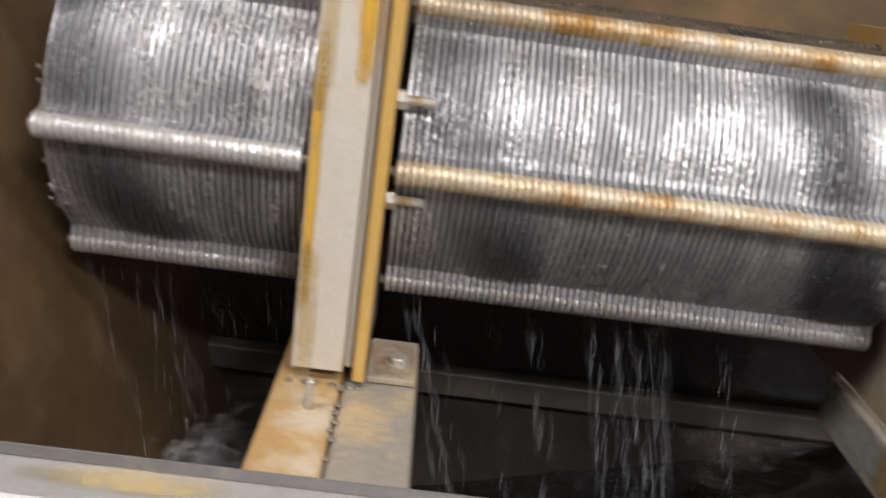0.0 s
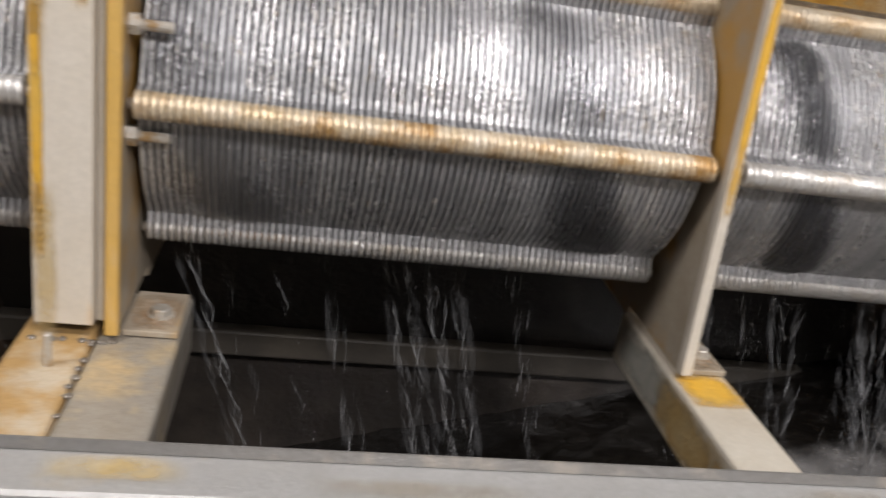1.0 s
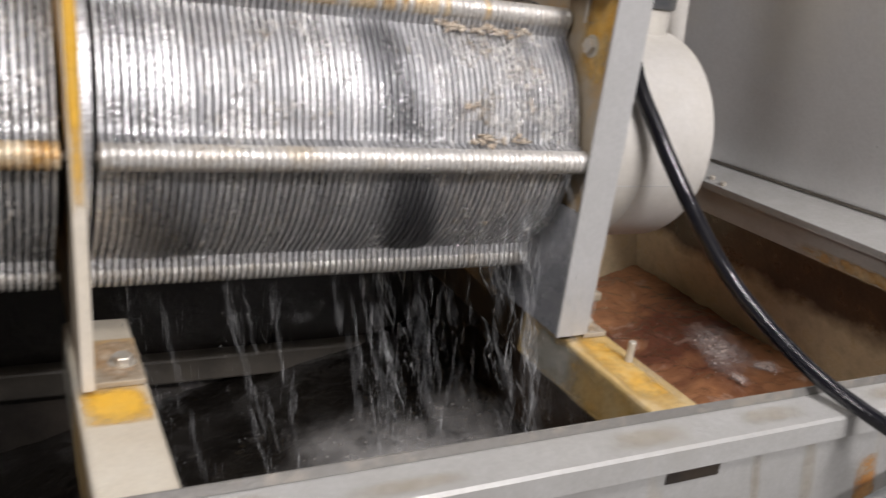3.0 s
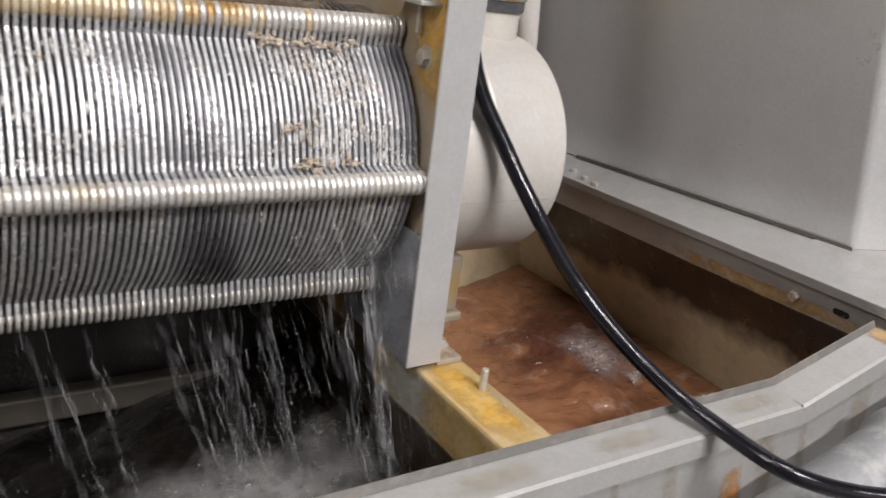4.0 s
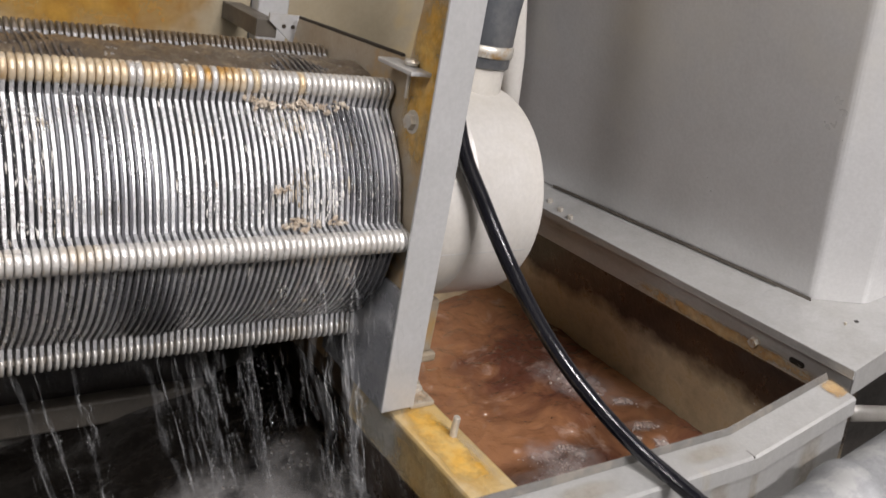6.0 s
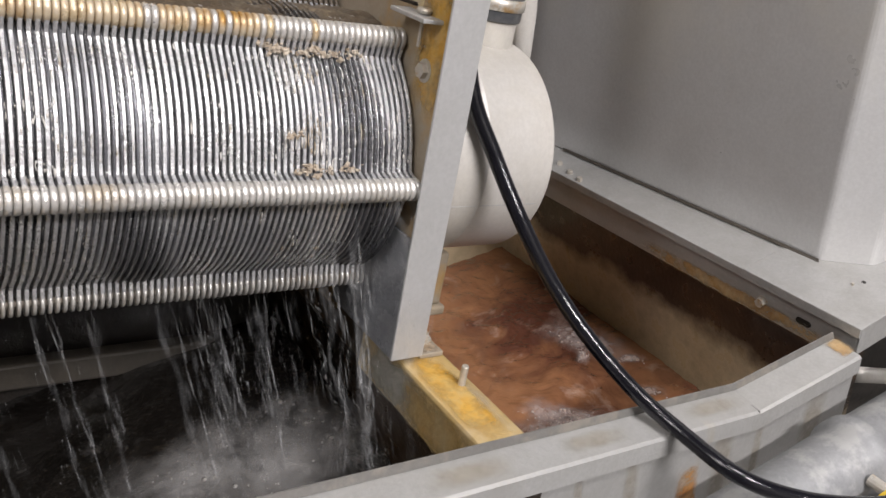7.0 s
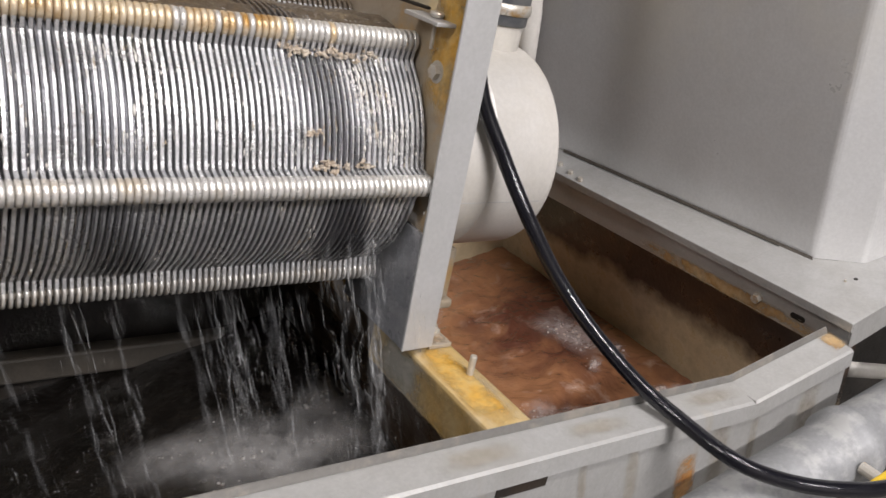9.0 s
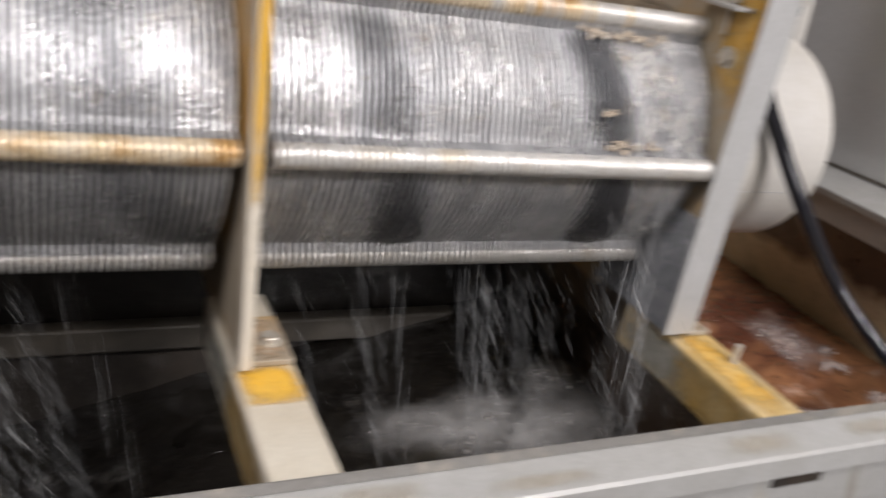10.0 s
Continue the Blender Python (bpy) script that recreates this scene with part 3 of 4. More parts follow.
def fixed_ring_mesh():
    """A thin ring with six ears for the tie rods."""
    bm = bmesh.new()
    outer, inner = [], []
    for k in range(120):
        a = 2 * math.pi * k / 120
        off = (a + math.pi / 6) % (math.pi / 3) - math.pi / 6
        ear = 0.021 * math.exp(-(off * ROD_R / 0.0105) ** 4) + 0.004 * math.exp(-(off * ROD_R / 0.017) ** 2)
        r = RING_R + min(ear, 0.021)
        outer.append((r * math.cos(a), r * math.sin(a)))
        inner.append((0.11 * math.cos(a), 0.11 * math.sin(a)))
    h = 0.00165
    rows = [[bm.verts.new((x, y, z)) for y, z in ring] for ring, x in ((inner, -h), ([(y * 0.9965, z * 0.9965) for y, z in outer], -h), (outer, -h * 0.72), (outer, h * 0.72),
                                                                      ([(y * 0.9965, z * 0.9965) for y, z in outer], h), (inner, h))]
    for a, b in zip(rows, rows[1:]):
        for i in range(120):
            j = (i + 1) % 120
            bm.faces.new((a[i], a[j], b[j], b[i]))
    return mesh_of("fixed_ring", bm, RING)


def moving_ring_mesh():
    h, r = 0.0012, RING_R - 0.006
    bm = lathe([(-h, 0.105), (-h, r - 0.0004), (-h * 0.5, r), (h * 0.5, r), (h, r - 0.0004), (h, 0.105)], 144)
    for f in [f for f in bm.faces if len(f.verts) > 4]:
        bm.faces.remove(f)
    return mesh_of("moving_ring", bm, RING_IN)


def spacer_mesh(material, half=0.00275):
    """A rounded collar on a tie rod, with a groove to the next one."""
    bm = lathe([(-half, 0.0086), (-half * 0.86, 0.0102), (-half * 0.5, 0.0111), (half * 0.5, 0.0111), (half * 0.86, 0.0102), (half, 0.0086)], 24)
    return mesh_of("spacer", bm, material, True)


FIXED, MOVING, SILVER_SPACER, GOLD_SPACER = fixed_ring_mesh(), moving_ring_mesh(), spacer_mesh(SPACER), spacer_mesh(SPACER_GOLD)
NARROW_SPACER, CAKED_SPACER = spacer_mesh(SPACER, 0.0018), spacer_mesh(CRUST, 0.0022)
SWINGING = []                                  # moving rings, with their place along the drum


def drum_section(x0, x1, label, golden=()):
    t = thing("disc_drum", RIG, label, "disc drum", "drum sections")
    count = int((x1 - x0 - 0.004) / PITCH)
    start = x0 + 0.5 * ((x1 - x0) - PITCH * (count - 1))
    for k in range(count):
        x = start + k * PITCH
        part("fixed_ring", FIXED, None, t, at=pose(x, AXIS_Y, AXIS_Z))
        if k < count - 1:
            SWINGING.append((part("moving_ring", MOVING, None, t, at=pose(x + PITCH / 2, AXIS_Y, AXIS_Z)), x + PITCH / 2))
    for a in (60, 120, 180, 240, 300):
        y, z = AXIS_Y + ROD_R * math.cos(radians(a)), AXIS_Z + ROD_R * math.sin(radians(a))
        rod = part("tie_rod", lathe([(x0 + 0.001, 0.0045), (x1 - 0.001, 0.0045)], 12), ROD, t, at=pose(0, y, z))
        if a != 300:
            for k in range(count):
                part("spacer", {60: CAKED_SPACER, 240: NARROW_SPACER}.get(a, GOLD_SPACER if a in golden and random.Random(k + a).random() < (0.36 - start - k * PITCH) / 0.2 else SILVER_SPACER), None, rod, at=pose(start + k * PITCH, 0, 0))
    if x0 > 0:
        part("clamp_ring", lathe([(x0 - 0.0085, RING_R - 0.0015), (x0 - 0.008, RING_R), (x0 - 0.0005, RING_R), (x0, RING_R - 0.0015)], 60), RING, t, "wet end ring", at=pose(0, AXIS_Y, AXIS_Z))
    # plain core, near black: the shade deep between the rings is its colour
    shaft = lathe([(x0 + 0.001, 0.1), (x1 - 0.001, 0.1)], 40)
    part("screw_core", shaft, DARK, t, "screw core coloured black for the shade inside the rings", at=pose(0, AXIS_Y, AXIS_Z))


drum_section(0.0065, 0.447, "wet stainless disc drum section with crumbs of sludge", (120,))
drum_section(-0.481, -0.0115, "wet stainless disc drum section with rust-stained tie rods", (120, 180))
drum_section(-0.767, -0.546, "wet stainless disc drum section beside the end plate")


# ---- posts, plates and beams ----
def nut(t, x, y, z, towards=1):
    n = part("nut", hexagon(0.0085, 0.008, "x"), BOLT, t, "rusty nut", at=pose(x, y, z, 0, 0, 0 if towards > 0 else 180))
    part("stud", lathe([(0, 0.0042), (0.03, 0.0042), (0.031, 0.0036)], 12), BOLT, n, "rusty threaded stud")


def end_plate(t, x0, x1, top=0.43, material=PLATE):
    """A drum's end plate: a narrow front edge, wide behind."""
    outline = [(0.0, 0.006), (0.0, top), (0.05, top), (0.06, 0.347), (0.3, 0.337), (0.31, 0.3), (0.31, 0.0), (0.13, -0.005), (0.13, 0.006)]
    bm = bmesh.new()
    a = [bm.verts.new((x0, y, z)) for y, z in outline]
    b = [bm.verts.new((x1, y, z)) for y, z in outline]
    for i in range(len(outline)):
        j = (i + 1) % len(outline)
        bm.faces.new((a[i], a[j], b[j], b[i]))
    bm.faces.new(a), bm.faces.new(b)
    return part("end_plate", bm, material, t, "stained steel end plate")


def foot(t, x0, x1, material=PLATE):
    bm = box(x0, x1, 0.001, 0.075, 0.0005, 0.006, 0.001)
    f = part("foot_plate", bm, material, t, "stained foot plate")
    part("crust", patch(x0, x1, 0.001, 0.07, 0.0065, x0 * 90), LIME_FILM, f, "whitish rusty crust")
    part("bolt", hexagon(0.0085, 0.008), BOLT, f, "rusty foot bolt", at=pose((x0 + x1) / 2 + 0.004, 0.03, 0.006))
    part("washer", lathe([(0, 0.011), (0.0018, 0.011)], 18, "z"), BOLT, f, at=pose((x0 + x1) / 2 + 0.004, 0.03, 0.006))


def beam(x0, x1, label, material, back=0.085):
    t = thing("cross_beam", RIG, label, "beam", "cross beams")
    bm = box(x0, x1, RIM_Y + 0.001, back, -0.055, -0.0005, 0.004)
    part("tube", bm, material, t)
    return t


def posts():
    lean = pose(0, 0, 0, 0, -2.4, 0)
    t = thing("drum_post", RIG, "thin painted steel drum post with rust-stained edge", "post")
    end_plate(t, -0.004, 0.0045, material=PLATE).matrix_basis = lean
    e = part("edge_strip", box(-0.0045, 0.0055, -0.012, -0.0005, 0.006, 0.43, 0.0012), POST, t, "pale edge strip with orange stains", at=lean)
    part("rust_stain", patch(-0.0045, 0.0055, 0.15, 0.43, 0, 4), YELLOW_FILM, e, "orange stain down the edge", at=pose(0, -0.0125, 0, 90))
    foot(t, 0.0065, 0.045)

    t = thing("drum_post", RIG, "smooth pale grey folded steel drum post", "post")
    lean = pose(0.446, 0, 0, 0, -1.2, 0) @ pose(-0.446, 0, 0)
    end_plate(t, 0.4475, 0.4515, material=PLATE)
    part("rust_stain", patch(-0.002, 0.058, -0.42, -0.25, 0, 14), GOLD_FILM, t, "orange-brown stain beside the drum", at=pose(0.4468, 0, 0) @ pose(0, 0, 0, 0, -90, 0) @ pose(0, 0, 0, 0, 0, 90))
    bm = box(0.4425, 0.4805, -0.006, -0.0025, 0.008, 0.47, 0.0012)
    box(0.477, 0.4805, -0.0045, 0.03, 0.008, 0.47, 0.001, bm)
    part("front_flange", bm, POST_CLEAN, t, "clean pale grey flange", at=lean)
    part("side_web", box(0.4425, 0.4465, -0.0026, 0.13, 0.009, 0.14, 0.001), WEB, t, "wet grey web")
    foot(t, 0.4825, 0.512)
    h = part("bolt", hexagon(0.0075, 0.007, "x"), BOLT, t, "pale hex bolt", at=pose(0.4405, 0.037, 0.295))
    part("washer", lathe([(0.0055, 0.011), (0.0072, 0.011)], 18), BOLT, h)
    part("cap_bolt", lathe([(-0.03, 0.002), (-0.0005, 0.002), (0, 0.006), (0.003, 0.0075), (0.005, 0.006)], 14, "z"), BOLT, t, "bright cap bolt", at=pose(0.44, 0.045, 0.345))
    part("cap_shelf", box(0.425, 0.447, 0.02, 0.08, 0.34, 0.344, 0.001), POST_CLEAN, t)
    # dark tube added for the thin gap along the plate's top edge
    part("gap_line", tube([(0.4495, 0.3, 0.338), (0.4495, 0.2, 0.3425), (0.4495, 0.075, 0.3475)], 0.0022, 8), DARK, t, "dark line in place of a thin gap")

    t = thing("drum_post", RIG, "double painted steel drum post with orange rust stains", "post")
    end_plate(t, -0.4875, -0.4825, material=PLATE)
    end_plate(t, -0.5455, -0.542, material=PLATE)
    part("front_flange", box(-0.5445, -0.501, -0.006, -0.0025, 0.011, 0.45, 0.002), POST, t, "broad pale flange with orange stains")
    part("side_flange", box(-0.5045, -0.501, -0.0024, 0.03, 0.011, 0.45, 0.001), POST, t)
    for x0, x1, z0, z1, m in ((-0.5445, -0.525, 0.0, 0.13, PALE_RUST), (-0.5445, -0.534, 0.06, 0.3, YELLOW_FILM), (-0.5445, -0.528, 0.2, 0.46, PALE_RUST), (-0.515, -0.501, 0.25, 0.46, YELLOW_FILM)):
        part("rust_stain", patch(x0, x1, z0, z1, 0, z1 * 50), m, t, "orange stain down the flange", at=pose(0, -0.0065, 0, 90))
    part("edge_strip", box(-0.492, -0.4815, -0.008, -0.0005, 0.004, 0.45, 0.0015), STRIP, t, "narrow strip with orange stains")
    foot(t, -0.4805, -0.437)
    part("inner_web", box(-0.5, -0.4925, 0.004, 0.008, 0.011, 0.45, 0.001), POST, t)
    nut(t, -0.482, 0.02, 0.162)
    nut(t, -0.482, 0.02, 0.245)

    beam(-0.557, -0.5, "steel cross beam with dull orange rust", RUST_BEAM)
    beam(-0.4985, -0.435, "worn grey steel cross beam, wet and scratched", GREY_BEAM)
    t = beam(-0.009, 0.047, "pale steel cross beam with bright yellow band", PALE_BEAM, 0.13)
    part("yellow_band", patch(-0.0085, 0.0465, -0.054, 0.006, 0.0001, 3), YELLOW_FILM, t, "bright orange-yellow rust band")
    side = pose(0, 0, 0, 0, -90, 0) @ pose(0, 0, 0, 0, 0, 90)
    part("wet_film", patch(-0.03, 0.129, 0.001, 0.0545, 0.0093, 51), WET_FILM, t, "dark wet film on the side", at=side)
    part("rust_film", patch(RIM_Y + 0.002, 0.02, 0.002, 0.054, 0.0099, 52), OCHRE_FILM, t, "brown rust film on the side", at=side)
    t = beam(0.461, 0.517, "yellow-stained steel cross beam with upright stud", OCHRE_BEAM)
    part("dirt_film", patch(0.49, 0.516, RIM_Y + 0.003, -0.02, 0.0001, 2), DIRT_FILM, t, "brown dirt film")
    part("yellow_film", patch(0.4615, 0.506, RIM_Y + 0.004, 0.012, 0.0006, 8), GOLD_FILM, t, "bright yellow rust film")
    part("wet_film", patch(-0.06, 0.084, 0.001, 0.0545, -0.4606, 53), WET_FILM, t, "grey wet film on the side", at=side)
    part("rust_film", patch(RIM_Y + 0.002, -0.005, 0.002, 0.054, -0.46, 54), OCHRE_FILM, t, "brown rust film on the side", at=side)
    part("stud", lathe([(0, 0.0038), (0.022, 0.0038), (0.0235, 0.003)], 12, "z"), BOLT, t, "bright threaded stud", at=pose(0.5, -0.053, -0.0005))
    part("stud", lathe([(0, 0.003), (0.026, 0.003), (0.027, 0.0022)], 12, "z"), BOLT, bpy.data.objects["cross_beam"], "thin threaded stud", at=pose(-0.522, -0.05, -0.0005))
    for name, spots in (("dark rough weld bead between two beams", [(-0.4993 + 0.0012 * math.sin(9 * k), -0.128 + 0.0125 * k) for k in range(10)]),
                        ("dark lumpy weld bead below the post", [(-0.545 + 0.0075 * k, -0.0105 + 0.001 * math.sin(5 * k)) for k in range(9)])):
        t = thing("weld_bead", RIG, name, "weld bead")
        for k, (x, y) in enumerate(spots):
            if noise.noise(Vector((x * 90, y * 90, 2.2))) > -0.15:
                part("blob", lump(0.0032 + 0.0016 * noise.noise(Vector((k * 1.7, 0, 0))), k + x * 30, 0.5), ROD, t, smooth=True, at=pose(x, y, 0.0002, 0, 0, 50 * k))


posts()


# ---- behind the drum ----
def back_panels():
    t = thing("back_guard", RIG, "beige painted back guard with a large orange stain", "guard panel")
    part("sheet", box(0.1, 0.441, 0.425, 0.43, 0.1, 0.62, 0.001), PANEL, t)
    part("rust_stain", patch(0.09, 0.4, 0.27, 0.62, 0, 17), STAIN_FILM, t, "large orange-brown stain", at=pose(0, 0.4245, 0, 90))
    # left part of the same guard, its shadow painted as dark brown
    part("sheet", box(-0.745, 0.098, 0.425, 0.43, 0.1, 0.62, 0.001), DARK_PLATE, t, "back sheet with its shadow put into the colour")
    part("upright", box(0.443, 0.483, 0.405, 0.43, 0.1, 0.62, 0.002), POST_CLEAN, t, "pale upright")
    part("side_sheet", box(0.485, 0.8, 0.425, 0.43, 0.24, 0.62, 0.001), PANEL, t)
    b = thing("hanging_bracket", RIG, "small pale angle bracket with two holes", "bracket")
    bm = bmesh.new()
    tri = [(0.418, 0.338), (0.458, 0.338), (0.458, 0.307), (0.45, 0.305), (0.418, 0.33)]
    f = [bm.verts.new((x, 0.3115, z)) for x, z in tri]
    g = [bm.verts.new((x, 0.3155, z)) for x, z in tri]
    for i in range(5):
        bm.faces.new((f[i], f[(i + 1) % 5], g[(i + 1) % 5], g[i]))
    bm.faces.new(f), bm.faces.new(g)
    part("plate", bm, POST_CLEAN, b)
    part("arm", box(0.405, 0.43, 0.316, 0.424, 0.31, 0.33, 0.001), STIFF, b)
    for x in (0.436, 0.447):
        part("hole", lathe([(0, 0.0025), (0.0006, 0.0025)], 10, "y"), DARK, b, at=pose(x, 0.3109, 0.325))


back_panels()


# ---- inlet housing ----
def housing():
    t = thing("inlet_housing", RIG, "white painted round inlet housing with seam", "housing")
    y, z, r = 0.16, 0.184, 0.122
    part("body", lathe([(0.455, r - 0.004), (0.46, r), (0.546, r), (0.547, r + 0.0008), (0.549, r + 0.0008), (0.55, r), (0.632, r), (0.637, r - 0.002), (0.64, r - 0.006), (0.6405, 0.02)], 72), WHITE, t, smooth=True, at=pose(0, y, z))
    part("branch", lathe([(0.09, 0.0315), (0.13, 0.0305), (0.2, 0.0305), (0.23, 0.0305)], 36, "z"), WHITE, t, "white branch pipe", True, pose(0.602, y, z))
    part("seam", box(0.462, 0.626, y - r + 0.0034, y - r + 0.006, z - 0.03, z - 0.0292, 0), POST_CLEAN, t, "thin seam")
    s = part("coupling", lathe([(0.146, 0.0325), (0.1475, 0.034), (0.2, 0.034), (0.225, 0.0355), (0.245, 0.0355), (0.25, 0.034)], 36, "z"), SLEEVE, t, "dark grey rubber coupling", True, pose(0.602, y, z))
    for h in (0.158, 0.231):
        part("clamp", lathe([(h, 0.0345), (h + 0.001, 0.0363), (h + 0.012, 0.0363), (h + 0.013, 0.0345)], 36, "z"), BOLT, s, "bright steel clamp band", True)
    part("upper_pipe", lathe([(0.25, 0.0305), (0.5, 0.0305)], 36, "z"), WHITE, t, "white upper pipe", True, pose(0.602, y, z))
    part("spout", lathe([(0.07, 0.004), (0.075, 0.008), (0.12, 0.013), (0.16, 0.0165), (0.3, 0.0175), (0.301, 0.0165)], 30, "z"), WHITE, t, "pale tapered spout", True, pose(0.7, y + 0.02, z, 0, -SLOPE + 1, 0))
    c = part("support_foot", box(0.544, 0.56, 0.085, 0.14, 0.012, 0.078, 0.004, box(0.47, 0.565, 0.08, 0.145, 0.0005, 0.012, 0.003)), PLATE, t, "stained angular support foot")


housing()


def hose():
    t = thing("water_hose", RIG, "glossy black rubber hose, wet, hanging over the tank rim", "hose")
    pts = [(0.497, 0.08, 0.5), (0.5, 0.07, 0.38), (0.512, 0.05, 0.282), (0.539, 0.02, 0.215), (0.563, -0.02, 0.155), (0.595, -0.05, 0.101), (0.621, -0.092, 0.06), (0.65, -0.145, 0.024),
           (0.668, -0.193, 0.008), (0.683, -0.262, -0.001), (0.733, -0.298, -0.013), (0.786, -0.328, -0.013), (0.85, -0.346, -0.012), (1.0, -0.37, 0.0)]
    part("tube", tube(pts, 0.0082), HOSE, t, smooth=True)
    part("printed_line", tube([(x - 0.0045, y - 0.005, z + 0.0051) for x, y, z in pts], 0.0003, 6), HOSE, t, "faint raised line", True)


hose()


# ---- outside the tank ----
VX, VZ = 0.84, 0.75                          # the yellow valve


def outside():
    t = thing("floor_pipe", Matrix(), "thick grey galvanised pipe beside the tank", "pipe")
    part("run", lathe([(0.3, 0.041), (0.855, 0.041), (0.86, 0.047), (0.88, 0.047), (0.885, 0.041), (1.9, 0.041)], 36), GALV, t, smooth=True, at=pose(0, -0.258, 0.733))
    for x in (0.62, 1.5):
        part("stand", box(x - 0.02, x + 0.02, -0.278, -0.238, 0, 0.69, 0.002), GALV, t)
    t = thing("white_pipe", Matrix(), "thin white plastic pipe behind the tank corner", "pipe")
    part("run", lathe([(0, 0.0115), (0.8, 0.0115)], 20), WHITE, t, smooth=True, at=pose(1.09, -0.125, 0.662, 0, 26, 0))
    part("clip", box(1.55, 1.57, -0.14, -0.11, 0, 0.43, 0.002), GALV, t)
    t = thing("yellow_valve", Matrix(), "yellow plastic valve handle on the pipe", "valve")
    part("stem", lathe([(0, 0.007), (0.022, 0.007)], 12, "y"), BOLT, t, at=pose(VX, -0.32, VZ))
    part("handle", box(VX - 0.02, VX + 0.02, -0.33, -0.318, VZ - 0.008, VZ + 0.008, 0.004), YELLOW, t)


outside()

# ---- water ----
WATER_Z, TANK_Z = 0.505, 0.69                    # the two water levels


def ripple(x, y, k):
    return k * (noise.noise(Vector((x * 22, y * 22, 1.3))) + 0.55 * noise.noise(Vector((x * 55, y * 55, 4.1))) + 0.3 * noise.noise(Vector((x * 130, y * 130, 2.7))))


def sheet(name, x0, x1, y0, y1, z, k, step, material, label):
    bm = bmesh.new()
    nx, ny = int((x1 - x0) / step), int((y1 - y0) / step)
    grid = [[bm.verts.new((x0 + (x1 - x0) * i / nx, y0 + (y1 - y0) * j / ny, z + ripple(x0 + (x1 - x0) * i / nx, y0 + (y1 - y0) * j / ny, k))) for j in range(ny + 1)] for i in range(nx + 1)]
    for i in range(nx):
        for j in range(ny):
            bm.faces.new((grid[i][j], grid[i + 1][j], grid[i + 1][j + 1], grid[i][j + 1]))
    return solid(name, bm, material, Matrix(), label, "water", kind="stuff", smooth=True)


sheet("outlet_water", 0.463, RAIL_X + 0.044, RIM_Y - 0.0005, 0.649, WATER_Z, 0.0045, 0.005, ORANGE, "churning orange-brown water with pale foam")
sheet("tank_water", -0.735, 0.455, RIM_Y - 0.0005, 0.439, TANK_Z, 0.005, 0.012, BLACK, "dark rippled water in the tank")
t = thing("compartment_wall", Matrix(), "dirty steel partition under the last beam", "partition")
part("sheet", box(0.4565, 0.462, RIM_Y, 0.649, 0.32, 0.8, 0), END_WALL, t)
part("upper_sheet", box(0.4565, 0.4595, 0.088, 0.44, 0.801, 1.0, 0), DARK_PLATE, t, "dark brown upper sheet")

STREAMS, PATCHES = [], []
FALL, CYCLE = 0.12, 4                          # metres between alike drops of a stream, and the thirtieths of a second they take


def strand(bm, x, y, z, half, wide, thin, ph, wave, sides=6):
    """A tapered, wavering thread of water, flattened to a ribbon where wide and thin differ."""
    steps = 5 if half < 0.006 else 7 + int(half * 130)
    loops = []
    for i in range(steps):
        a = -1 + 2 * i / (steps - 1)
        k = math.sqrt(max(0.0, 1 - a ** 4)) * (1 + 0.45 * math.sin(ph + 5 * a + 40 * half * a) + 0.3 * math.sin(2 * ph + 150 * half * a)) + 0.04
        px, py = x + wave * math.sin(ph + 3.2 * a) + 0.5 * wave * math.sin(2 * ph + 9 * a), y + wave * math.cos(ph + 2.1 * a)
        loops.append([bm.verts.new((px + wide * k * math.cos(2 * math.pi * j / sides), py + thin * k * math.sin(2 * math.pi * j / sides), z + a * half)) for j in range(sides)])
    for p, q in zip(loops, loops[1:]):
        for i in range(sides):
            j = (i + 1) % sides
            bm.faces.new((p[i], p[j], q[j], q[i]))


